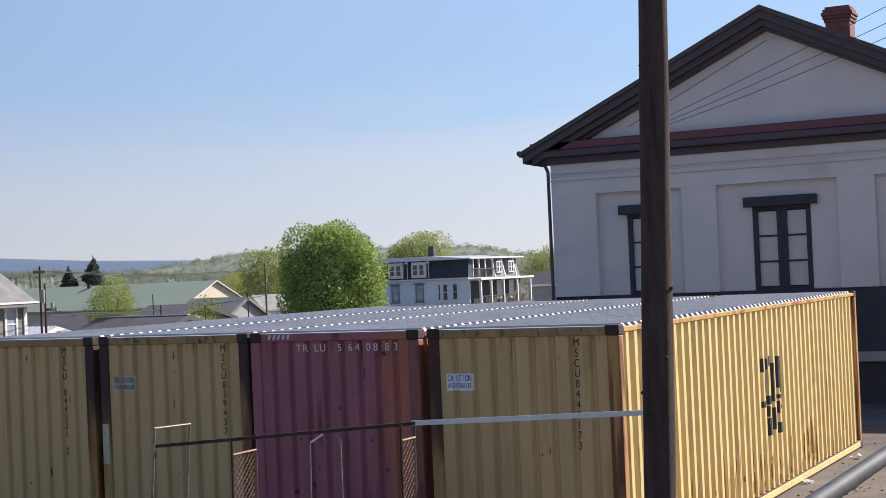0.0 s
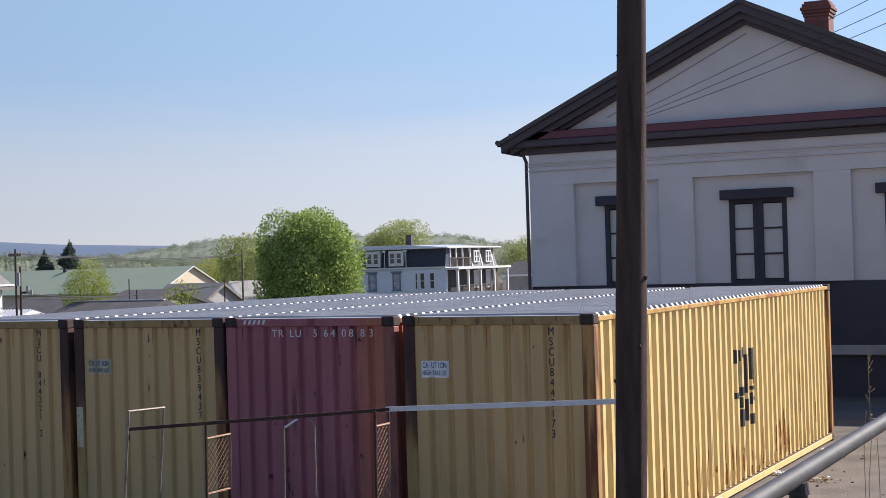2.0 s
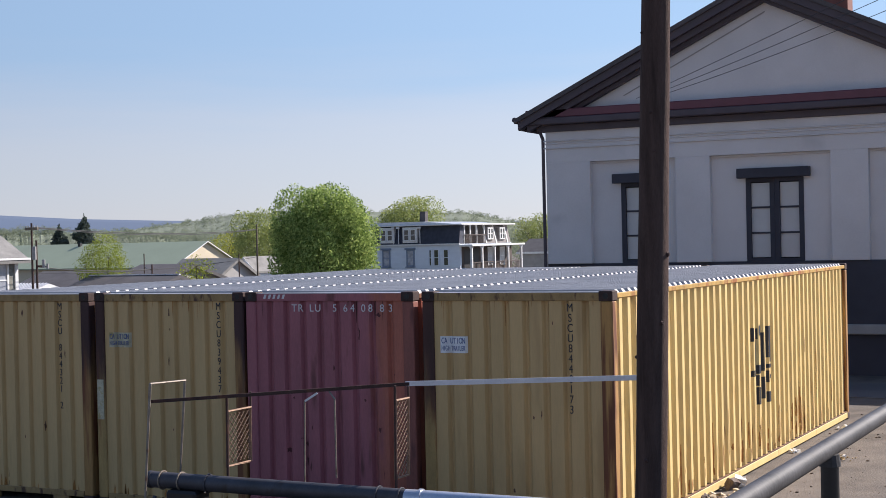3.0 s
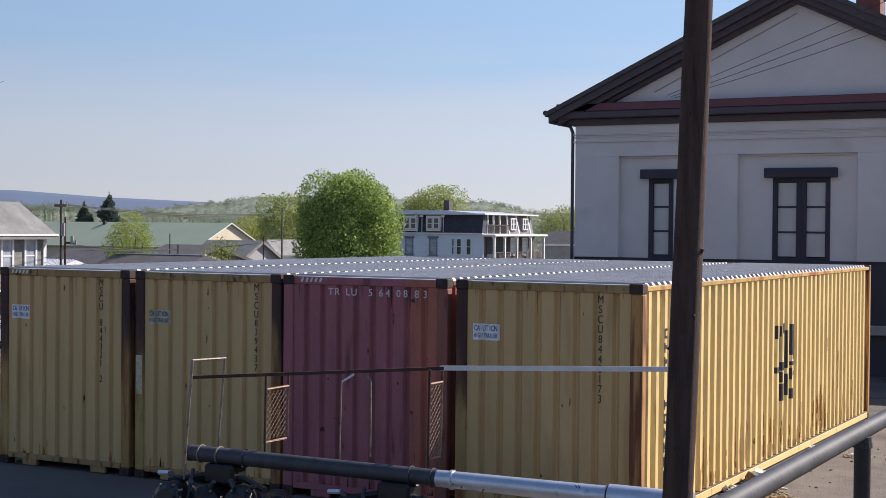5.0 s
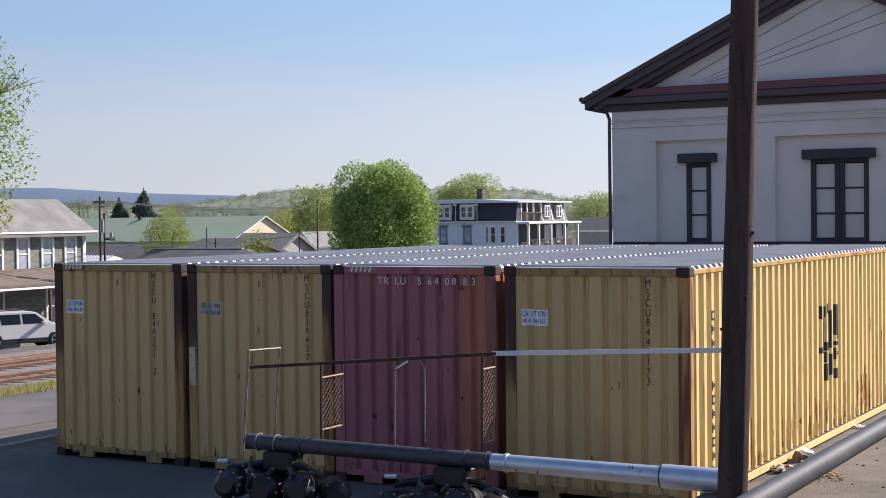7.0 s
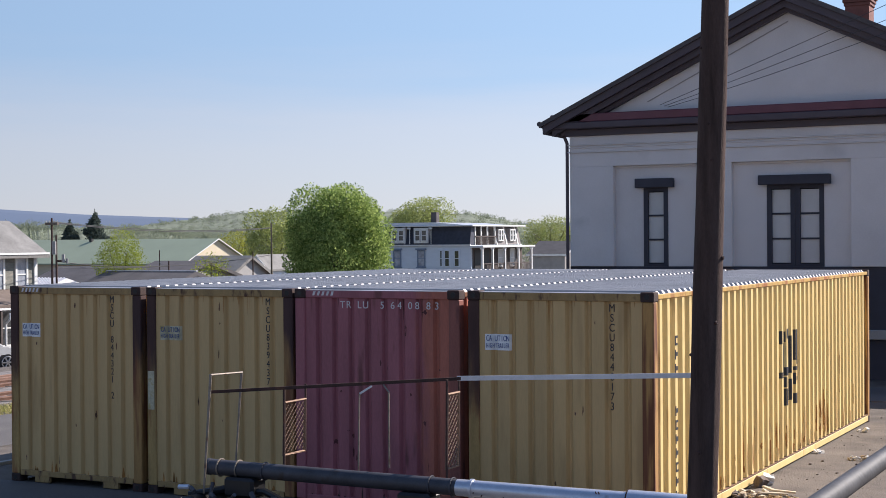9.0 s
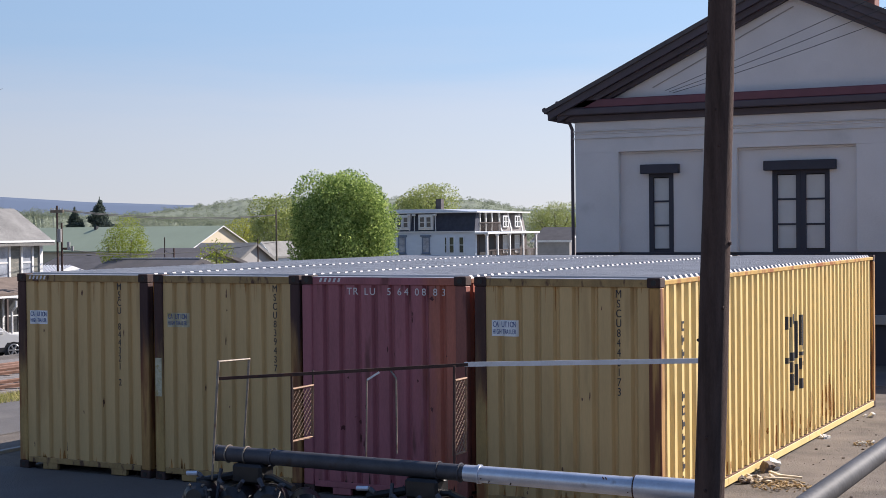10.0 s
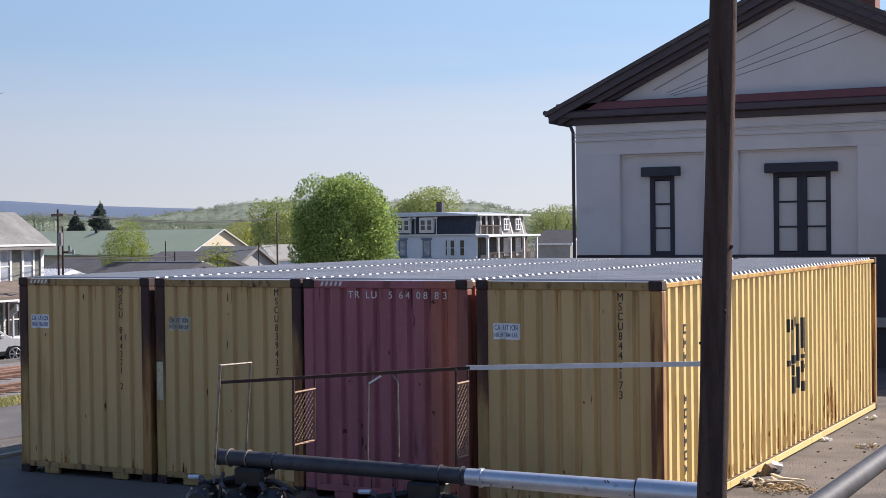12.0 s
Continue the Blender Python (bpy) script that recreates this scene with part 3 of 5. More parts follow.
for a, b, lo, hi in EMBLEM:
    side_bars(c4, "emblem_stroke", [(a, a + (b - a) * 0.72, lo, hi)], M["black"], "black stroke of a peeling company emblem")
rng = random.Random(5)
for i in range(13):
    if i in (3, 4):
        continue
    z1 = 2.34 - i * 0.172
    side_bars(c4, "letter_mark", [(0.8, 0.828, z1 - 0.12, z1), (0.828, 0.892, z1 - 0.03, z1), (0.828, 0.892, z1 - 0.12, z1 - 0.09)] if i % 3 == 0 else [(0.8, 0.828, z1 - 0.12, z1), (0.828, 0.89, z1 - 0.06 - 0.03 * rng.random(), z1 - 0.03)], M["black"], "worn black painted letter block")
# rust runs on the sunlit side: thin, tapering, uneven
bm = bmesh.new()
h_ = W / 2
def side_face(y):
    return h_ - 0.012 - float(np.interp(y - 0.15, [p[0] for p in SIDE], [p[1] for p in SIDE])) + 0.003
def run(y, z0, z1, w):
    n = 5
    lo, hi = [], []
    for k in range(n + 1):
        f = k / n
        ww = w * (0.3 + 0.7 * math.sin(math.pi * min(1, 0.15 + f * 0.8))) * rng.uniform(0.6, 1.2)
        yy = y + rng.uniform(-0.3, 0.3) * w
        z = z0 + (z1 - z0) * f
        lo.append(bm.verts.new((side_face(yy - ww), yy - ww, z))); hi.append(bm.verts.new((side_face(yy + ww), yy + ww, z)))
    for k in range(n):
        bm.faces.new((lo[k], hi[k], hi[k + 1], lo[k + 1]))
for i in range(150):
    rib = rng.randrange(3, 41)
    y = 0.15 + 0.05 + rib * 0.278 + rng.uniform(0.0, 0.24)
    z0 = 0.17 + 0.35 * rng.random() ** 2
    run(y, z0, z0 + 0.08 + 0.6 * rng.random() ** 2.2, rng.uniform(0.004, 0.016))
for y, z0, z1, w in ((4.28, 0.95, 1.5, 0.03), (4.36, 0.6, 0.9, 0.03), (5.2, 0.4, 1.0, 0.02), (7.9, 0.9, 1.2, 0.025), (9.7, 0.8, 1.45, 0.014), (8.9, 1.5, 1.75, 0.012), (2.6, 2.3, 2.45, 0.012), (7.2, 0.3, 0.8, 0.022)):
    run(y, z0, z1, w)
tagged(part("rust_run", bm, M["stain"], c4, "brown rust runs"), kind="stuff")
# rust spots on the shaded ends
def end_spots(c, count, seed, material, big):
    r = random.Random(seed)
    bm = bmesh.new()
    for _ in range(count):
        x, z = r.uniform(-1.0, 1.0), 0.2 + 2.5 * r.random() ** (1.8 if not big else 1.0)
        w, hh = r.uniform(0.006, 0.018) * (1.9 if big else 1), r.uniform(0.015, 0.09)
        ring = []
        if big:
            w, hh = w * r.uniform(0.3, 1.5), hh * r.uniform(0.3, 1.2)
        for k in range(11):
            a = k / 11 * math.tau
            xx = x + math.cos(a) * w * r.uniform(0.4, 1.2)
            ring.append(bm.verts.new((xx, 0.027 + end_depth(xx), z + math.sin(a) * hh * r.uniform(0.35, 1.2))))
        bm.faces.new(ring)
    tagged(part("rust_spot", bm, M[material], c, "scattered rust spots"), kind="stuff")
def end_drips(c, seed, count):
    """Thin rust runs from the header and rust creeping up from the sill."""
    r = random.Random(seed)
    bm = bmesh.new()
    for i in range(count):
        x = r.uniform(-1.04, 1.04)
        if i % 3:
            z0, z1, w = 0.17, 0.19 + 0.16 * r.random() ** 2, r.uniform(0.006, 0.022)
        else:
            z1, w = H - 0.11, r.uniform(0.002, 0.006)
            z0 = z1 - r.uniform(0.04, 0.35)
        zs = [z0, (z0 + z1) / 2, z1]
        ws = [w, w * 0.7, w * 0.15] if i % 3 else [w * 0.2, w, w]
        left = [bm.verts.new((x - v, 0.0268 + end_depth(x - v), z)) for v, z in zip(ws, zs)]
        right = [bm.verts.new((x + v, 0.0268 + end_depth(x + v), z)) for v, z in zip(ws, zs)]
        for k in range(2):
            bm.faces.new((left[k], right[k], right[k + 1], left[k + 1]))
    tagged(part("rust_drip", bm, M["stain" if c is not c3 else "dark rust"], c, "thin brown rust drips"), kind="stuff")
for k, c in enumerate((c1, c2, c3, c4)):
    end_drips(c, 40 + k, 26)
end_spots(c1, 9, 1, "brown paint", False)
end_spots(c2, 8, 2, "brown paint", False)
end_spots(c3, 18, 3, "maroon stain", True)
end_spots(c4, 7, 4, "brown paint", False)
# pale slashes of a hazard stripe on the top edges
for c, x0 in ((c1, -1.0), (c3, -0.95)):
    bm = bmesh.new()
    for i in range(5):
        x = x0 + i * 0.07
        v = [bm.verts.new(p) for p in ((x, 0.008, H - 0.085), (x + 0.035, 0.008, H - 0.085), (x + 0.055, 0.008, H - 0.03), (x + 0.02, 0.008, H - 0.03))]
        bm.faces.new(v)
    part("hazard_stripe", bm, M["letter white"], c, "worn white hazard slashes")

# ---- the grey building with the gable ----
FY, BX0, BX1, PEAK = 20.4, -9.45, 2.35, -3.55
hall = thing("station_building", "light grey stucco building with dark trim, gable pediment and slate base", "building")
WIN = [(-7.42, -6.75), (-4.13, -2.69), (-0.35, 0.32)]
SILL, HEAD = 2.86, 4.86
# panel wall with openings
bm = bmesh.new()
edges_ = [BX0] + [e for w in WIN for e in w] + [BX1]
for a, b in zip(edges_[::2], edges_[1::2]):
    part("wall_panel", bm_box(a, b, FY + 0.06, FY + 0.4, 2.79, 5.46), M["stucco"], hall)
for a, b in WIN:
    part("wall_panel", bm_box(a, b, FY + 0.06, FY + 0.4, HEAD, 5.46), M["stucco"], hall)
for a, b in ((BX0, -8.21), (-5.9, -5.0), (-2.0, -1.1), (1.1, BX1)):
    part("pilaster", bm_box(a, b, FY - 0.11, FY + 0.06, 2.79, 5.46, bevel=0.008), M["stucco"], hall)
for a, b in ((-8.21, -5.9), (-5.0, -2.0), (-1.1, 1.1)):
    part("panel_moulding", bm_box(a, b, FY + 0.01, FY + 0.058, 5.4, 5.457, bevel=0.008), M["stucco"], hall)
part("frieze", bm_box(BX0, BX1, FY - 0.11, FY + 0.4, 5.46, 6.5), M["stucco"], hall)
for z, pr in ((5.83, 0.05), (5.95, 0.03), (6.02, 0.05)):
    part("moulding", bm_box(BX0 - pr, BX1 + pr, FY - 0.11 - pr, FY - 0.11, z, z + 0.035, bevel=0.01), M["stucco"], hall)
part("base_wall", bm_box(BX0 - 0.03, BX1 + 0.03, FY - 0.04, FY + 0.4, 1.24, 2.786), M["navy"], hall, "dark slate painted base wall")
part("base_wall", bm_box(BX0 - 0.02, BX1 + 0.02, FY - 0.02, FY + 0.4, 0, 1.0), M["navy"], hall, "dark slate painted base wall")
part("water_table", bm_box(BX0 - 0.1, BX1 + 0.1, FY - 0.16, FY + 0.4, 1.0, 1.24, bevel=0.02), M["concrete"], hall, "grey stone ledge")
part("side_wall", bm_box(BX0, BX0 + 0.35, FY + 0.4, 46, 0, 6.5), M["stucco"], hall)
part("side_wall", bm_box(BX1 - 0.35, BX1, FY + 0.4, 46, 0, 6.5), M["stucco"], hall)
part("rear_wall", bm_box(BX0, BX1, 46, 46.35, 0, 6.5), M["stucco"], hall)
# Unseen wing and roof, added so their shadow falls before the facade.
part("wing", bm_box(BX1 + 0.004, 16, FY + 0.3, 34, 0, 4.25), M["stucco"], hall, "unseen low grey stucco wing, added to shade the lane")
part("wing_roof", bm_box(BX1 + 0.004, 16.4, FY - 0.4, 34.4, 4.25, 4.45), M["trim dark"], hall)
RISE = 0.475
def gable(off, z_off, y0, y1, thick, half):
    """A pair of sloping bars that meet over the middle."""
    zt = 9.76 + z_off
    pr = [(PEAK - half, zt - RISE * half), (PEAK, zt), (PEAK + half, zt - RISE * half),
          (PEAK + half, zt - RISE * half - thick), (PEAK, zt - thick), (PEAK - half, zt - RISE * half - thick)]
    return bm_prism(pr, y0, y1, "y")
part("roof", gable(0, 0.0, FY - 0.62, 46.6, 0.12, 6.58), M["roof dark"], hall, "dark low-pitched roof")
part("rake_cornice", gable(0, -0.121, FY - 0.55, FY - 0.02, 0.2, 6.5), M["trim dark"], hall)
part("rake_moulding", gable(0, -0.322, FY - 0.4, FY - 0.02, 0.16, 6.3), M["trim dark"], hall)
part("rake_board", gable(0, -0.483, FY - 0.22, FY - 0.02, 0.1, 6.1), M["trim dark"], hall)
tym = [(BX0, 6.5), (BX1, 6.5), (BX1, 6.62), (PEAK, 9.5), (BX0, 6.62)]
part("tympanum", bm_prism(tym, FY, FY + 0.3, "y"), M["stucco"], hall)
part("tympanum_moulding", bm_prism([(PEAK - 3.7, 7.12), (PEAK, 8.95), (PEAK, 8.975), (PEAK - 3.74, 7.125)], FY - 0.03, FY, "y"), M["concrete"], hall)
part("cornice_crown", bm_box(BX0 - 0.45, BX1 + 0.45, FY - 0.4, FY - 0.004, 6.64, 6.86, bevel=0.02), M["trim maroon"], hall)
part("cornice_bed", bm_box(BX0 - 0.5, BX1 + 0.5, FY - 0.46, FY - 0.004, 6.46, 6.637, bevel=0.02), M["trim dark"], hall)
part("cornice_board", bm_box(BX0 - 0.12, BX1 + 0.12, FY - 0.2, FY - 0.004, 6.28, 6.457, bevel=0.01), M["trim dark"], hall)
for sx, bx in ((-1, BX0), (1, BX1)):
    part("side_cornice", bm_box(bx + sx * 0.004, bx + sx * 0.78, FY + 0.0, 46.4, 6.4, 6.66), M["trim dark"], hall)
    part("gutter", bm_tube((bx + sx * 0.7, FY - 0.55, 6.62), (bx + sx * 0.7, 46.4, 6.62), 0.07, sides=10), M["trim dark"], hall)
part("downspout", bm_path([(BX0 - 0.72, FY - 0.2, 6.58), (BX0 - 0.7, FY - 0.2, 6.4), (BX0 - 0.15, FY - 0.12, 6.28), (BX0 - 0.08, FY - 0.1, 6.1), (BX0 - 0.08, FY - 0.1, 0.1)], 0.045), M["trim dark"], hall)
ch = part("chimney", bm_box(-2.9, -2.26, 24, 24.64, 8.9, 10.2), M["brick"], hall, "red brick chimney with a corbelled cap")
for k, (z, g) in enumerate(((9.78, 0.03), (9.87, 0.06), (9.96, 0.09), (10.05, 0.05))):
    part("chimney_course", bm_box(-2.9 - g, -2.26 + g, 24 - g, 24.64 + g, z, z + 0.086, bevel=0.008), M["brick"], ch)
def sash_window(parent, x0, x1, z0, z1, y, fr="navy", pane="blind", rows=3, name="window", hood=True, depth=0.1, bar=0.05):
    w = part(name, bm_box(x0, x0 + 0.12, y - 0.02, y + depth, z0, z1, bm_box(x1 - 0.12, x1, y - 0.02, y + depth, z0, z1, bm_box(x0 + 0.12, x1 - 0.12, y - 0.017, y + depth, z1 - 0.1, z1, bm_box(x0 + 0.12, x1 - 0.12, y - 0.017, y + depth, z0, z0 + 0.07)))), M[fr], parent)
    hh = (z1 - 0.1 - z0 - 0.07) / rows
    for i in range(rows):
        a = z0 + 0.07 + i * hh
        part("pane", bm_box(x0 + 0.12, x1 - 0.12, y + 0.06, y + 0.07, a + bar / 2, a + hh - bar / 2), M[pane], w)
        if i:
            part("glazing_bar", bm_box(x0 + 0.12, x1 - 0.12, y + 0.03, y + 0.08, a - bar / 2, a + bar / 2), M[fr], w)
    return w
for i, (a, b) in enumerate(WIN):
    if i == 1:
        m_ = (a + b) / 2
        sash_window(hall, a, m_ - 0.002, SILL - 0.07, HEAD, FY + 0.06)
        sash_window(hall, m_ + 0.002, b, SILL - 0.07, HEAD, FY + 0.062)
    else:
        sash_window(hall, a, b, SILL - 0.07, HEAD, FY + 0.06)
    part("window_hood", bm_box(a - 0.18, b + 0.18, FY - 0.16, FY + 0.057, HEAD - 0.003, HEAD + 0.24, bevel=0.012), M["navy"], hall, "dark flat window hood")
part("interior_screen", bm_box(BX0 + 0.4, BX1 - 0.4, FY + 0.45, FY + 0.5, 2.6, 5.4), M["plastic black"], hall)

# ---- utility pole in the foreground ----
pole = thing("utility_pole", "dark weathered wooden utility pole leaning slightly", "utility pole")
bm = bmesh.new()
rings = []
for i in range(40):
    z = i * 0.3
    rr = 0.128 - 0.003 * z
    cx, cy = 1.905 + 0.0385 * z, -4.60 - 0.018 * z
    ring = []
    for k in range(20):
        a = k / 20 * math.tau
        f = 1 + 0.07 * noise.noise(Vector((math.cos(a) * 1.5, math.sin(a) * 1.5, z * 0.8)))
        ring.append(bm.verts.new((cx + rr * f * math.cos(a), cy + rr * f * math.sin(a), z - 0.1)))
    rings.append(ring)
for a, b in zip(rings, rings[1:]):
    for k in range(20):
        bm.faces.new((a[k], a[(k + 1) % 20], b[(k + 1) % 20], b[k]))
bm.faces.new(rings[-1]); bm.faces.new(rings[0][::-1])
part("pole_shaft", bm, M["pole wood"], pole, smooth=True)
bm = bmesh.new()
rng = random.Random(11)
for i in range(16):
    z = 0.8 + i * 0.55 + rng.uniform(-0.2, 0.2)
    a = rng.uniform(math.pi, math.tau)
    rr = 0.127 - 0.003 * z
    p = Vector((1.905 + 0.0385 * z + rr * math.cos(a), -4.6 - 0.018 * z + rr * math.sin(a), z))
    bmesh.ops.create_icosphere(bm, subdivisions=1, radius=rng.uniform(0.01, 0.026), matrix=Matrix.Translation(p))
tagged(part("knot", bm, M["dark rust"], pole, "nails and knots"), kind="stuff")

# service wires from the gable to a pole beside the yard
def sagging(a, b, sag, r, n=14):
    a, b = Vector(a), Vector(b)
    pts = []
    for i in range(n + 1):
        t = i / n
        p = a.lerp(b, t)
        p.z -= 4 * sag * t * (1 - t)
        pts.append(p)
    return bm_path(pts, r, 5)
far_pole = thing("service_pole", "plain wooden service pole carrying the building's wires", "utility pole")
part("pole_shaft", bm_tube((9.6, 5.4, 0), (9.6, 5.4, 10.6), 0.15, 0.11, 14), M["pole wood"], far_pole, smooth=True)
part("crossarm", bm_box(9.0, 10.2, 5.34, 5.46, 10.0, 10.12), M["old wood"], far_pole)
for i, (za, zb) in enumerate(((6.97, 10.14), (6.93, 9.75), (6.9, 9.45))):
    single("service_wire", sagging((-6.72 + 0.1 * i, FY - 0.6, za), (9.6, 5.4, zb), 0.12 + 0.1 * i, 0.007), M["wire"], "black service wire running to the gabled building", "cable", "service wires")

# ---- pipe railing and the bank it stands on ----
bank = bm_prism([(3.5, 0.0), (4.62, 1.85), (12, 1.85), (12, -0.1), (3.5, -0.1)], -30, 4, "y")
single("embankment", bank, M["dirt"], "raised dirt bank behind the railing", "embankment", kind="structure")
rail_ = thing("pipe_railing", "grey painted steel pipe handrail with welded posts", "railing")
part("handrail", bm_tube((4.77, -17, 2.865), (4.79, -1, 2.865), 0.0285, sides=24), M["pipe"], rail_, smooth=True)
for y in (-15.9, -13.5, -11.08, -8.66, -6.24, -3.8, -1.4):
    part("post", bm_tube((4.785, y, 1.8), (4.785, y, 2.845), 0.0275, sides=16), M["head black"], rail_, "black steel post", smooth=True)
    part("weld", bm_tube((4.785, y, 2.815), (4.785, y, 2.85), 0.034, 0.029, sides=14), M["pipe"], rail_)

# ---- fallen railway signal mast before the containers ----
mast = thing("signal_mast", "salvaged railway signal mast lying flat, aluminium painted, shade in its upper tube's colour", "signal mast")
A0, AD = Vector((-4.35, -2.83, 0.98)), Vector((3.04, 0.19, -0.05)) / 3.05
def along(s, dy=0, dz=0):
    return A0 + AD * s + Vector((0, dy, dz))
# The containers' shadow on the mast is put in as this darker tube.
part("upper_tube", bm_tube(along(0), along(3.05), 0.088, sides=24), M["mast dark"], mast, "mast tube, shade in its dark grey", smooth=True)
part("middle_tube", bm_tube(along(3.05), along(4.98), 0.088, 0.1, sides=24), M["silver"], mast, "aluminium painted tube", smooth=True)
part("lower_tube", bm_tube(along(4.9), along(5.75), 0.122, sides=24), M["silver"], mast, "thicker aluminium painted tube", smooth=True)
part("collar", bm_tube(along(3.2), along(3.23), 0.102, sides=24), M["silver"], mast, smooth=True)
for k, (s, dz) in enumerate(((3.27, -0.02), (3.36, -0.04), (3.6, -0.045), (4.6, 0.06), (4.63, 0.06), (4.86, -0.03))):
    part("rust_pit", bm_tube(along(s, -0.06, dz), along(s, -0.094, dz * 1.5), 0.008, 0.006, 7), M["dark rust"], mast)
part("joint_gap", bm_tube(along(4.9), along(4.915), 0.1225, sides=24), M["dark rust"], mast)
part("end_cap", bm_tube(along(-0.03), along(0.01), 0.094, sides=24), M["mast dark"], mast, smooth=True)
for s in (0.14, 0.38, 0.72, 2.75, 3.0):
    bm = bmesh.new()
    pts = [along(s, 0.097 * math.cos(a), 0.097 * math.sin(a)) for a in np.linspace(0, math.tau, 17)]
    part("clamp_band", bm_path(pts, 0.009, 6, bm), M["frame steel" if s < 0.5 else "mast dark"], mast)
# thin rail carried above the mast
B0, B1, B2 = Vector((-4.27, -2.95, 1.84)), Vector((-1.47, -2.21, 2.03)), Vector((1.3, -2.2, 2.165))
def flatbar(a, b, w, t):
    d = b - a
    m = Matrix.Translation((a + b) / 2) @ d.to_track_quat("X", "Z").to_matrix().to_4x4()
    bm = bmesh.new()
    bmesh.ops.create_cube(bm, size=1, matrix=m @ Matrix.Diagonal((d.length, t, w, 1)))
    return bm
part("dark_rail", flatbar(B0, B1, 0.036, 0.02), M["dark rust"], mast, "rusty dark flat bar")
part("bright_rail", flatbar(B1 - Vector((0.05, 0, 0)), B2, 0.05, 0.022), M["silver"], mast, "aluminium painted flat bar")
# hoop, bent stays and mesh screens
hoop = [(-4.27, -3.07, 0.72), (-4.2, -3.02, 2.04), (-4.33, -2.24, 2.0), (-4.38, -2.3, 0.95)]
part("hoop", bm_path([Vector(p) for p in hoop], 0.012, 8), M["frame steel"], mast, "bent angle-iron hoop")
part("stay", bm_path([Vector(p) for p in ((-2.46, -2.46, 1.92), (-2.58, -2.5, 1.84), (-2.6, -2.5, 0.99), (-2.5, -2.58, 0.9))], 0.009, 8), M["frame steel"], mast)
part("stay_plate", flatbar(Vector((-2.44, -2.47, 1.935)), Vector((-2.57, -2.51, 1.85)), 0.022, 0.01), M["silver"], mast, "bright bent plate")
part("stay", bm_path([Vector(p) for p in ((-2.31, -2.44, 1.95), (-2.21, -2.5, 1.88), (-2.21, -2.5, 1.06))], 0.009, 8), M["frame steel"], mast)
def screen(x, y0, y1, z0, z1, tilt, strut_top):
    """An expanded-metal screen in a frame, standing across the mast."""
    s = part("screen", bm_path([Vector(p) for p in ((x, y0, z0), (x + tilt, y0, z1), (x + tilt, y1, z1), (x, y1, z0), (x, y0, z0))], 0.013, 8), M["mesh rust"], mast, "rusty expanded-metal screen")
    bm = bmesh.new()
    step = 0.075
    n = int((z1 - z0 + (y1 - y0)) / step)
    for i in range(n + 1):
        for sgn in (1, -1):
            t0 = i * step - (y1 - y0)
            pts = []
            for k in range(12):
                yy = (y1 - y0) * k / 11
                zz = t0 + yy if sgn > 0 else t0 + (y1 - y0) - yy
                if 0 <= zz <= z1 - z0:
                    pts.append(Vector((x + tilt * zz / (z1 - z0), y0 + yy, z0 + zz)))
            if len(pts) > 1:
                bm_tube(pts[0], pts[-1], 0.006, sides=4, bm=bm, caps=False)
    part("mesh", bm, M["mesh rust"], s)
    part("screen_post", bm_path([Vector((x + 0.01, y0 - 0.01, 0.95)), Vector((x + tilt, y0 - 0.01, strut_top))], 0.015, 8), M["dark rust"], mast)
    part("screen_post", bm_path([Vector((x + 0.01, y1 + 0.01, z0)), Vector((x + tilt, y1 + 0.01, strut_top))], 0.012, 8), M["dark rust"], mast)
screen(-3.46, -2.68, -2.26, 1.14, 1.73, 0.02, 1.9)
screen(-1.62, -2.29, -2.02, 1.05, 1.86, 0.02, 2.02)
def lamp_head(s, dy, dz, r, facing):
    """A black signal lamp: drum, rear cap, hood and bolts."""
    p = along(s, dy, dz)
    d = Vector(facing).normalized()
    head = part("lamp_head", bm_tube(p - d * 0.16, p + d * 0.16, r, r * 0.96, 18), M["head black"], mast, "black signal lamp housing", smooth=True)
    part("lamp_cap", bm_tube(p + d * 0.16, p + d * 0.26, r * 0.95, r * 0.55, 18), M["head black"], head, smooth=True)
    part("lamp_hood", bm_tube(p - d * 0.34, p - d * 0.16, r * 0.9, r * 1.02, 18, caps=False), M["head black"], head, smooth=True)
    side = d.cross(Vector((0, 0, 1))).normalized()
    for k in range(6):
        a = k / 6 * math.tau
        q = p + side * math.cos(a) * r * 0.9 + Vector((0, 0, 1)) * math.sin(a) * r * 0.9
        part("bolt", bm_tube(q + d * 0.15, q + d * 0.19, 0.014, sides=6), M["frame steel"], head)
for s, dy, dz, r, f in ((-0.02, -0.3, -0.44, 0.17, (0.3, -1, 0.1)), (0.36, -0.12, -0.5, 0.2, (0.1, -1, 0)), (0.78, -0.16, -0.46, 0.19, (0.5, -1, 0.1)), (1.06, 0.1, -0.55, 0.19, (0.7, -1, 0)),
                        (0.3, 0.35, -0.6, 0.22, (-0.3, 1, 0)), (0.1, -0.26, -0.78, 0.18, (-0.2, -1, 0.1)), (0.6, -0.2, -0.79, 0.19, (0.3, -1, 0.1)),
                        (2.02, -0.24, -0.52, 0.17, (0.1, -1, 0.15)), (2.4, -0.14, -0.5, 0.2, (0.3, -1, 0)), (2.78, -0.2, -0.46, 0.19, (0.2, -1, 0.1)), (3.1, -0.05, -0.55, 0.19, (0.6, -1, 0)),
                        (2.8, 0.4, -0.6, 0.22, (0, 1, 0)), (2.2, -0.22, -0.76, 0.18, (0, -1, 0.1)), (2.62, -0.2, -0.75, 0.18, (0.2, -1, 0.1))):
    lamp_head(s, dy, dz, r, f)
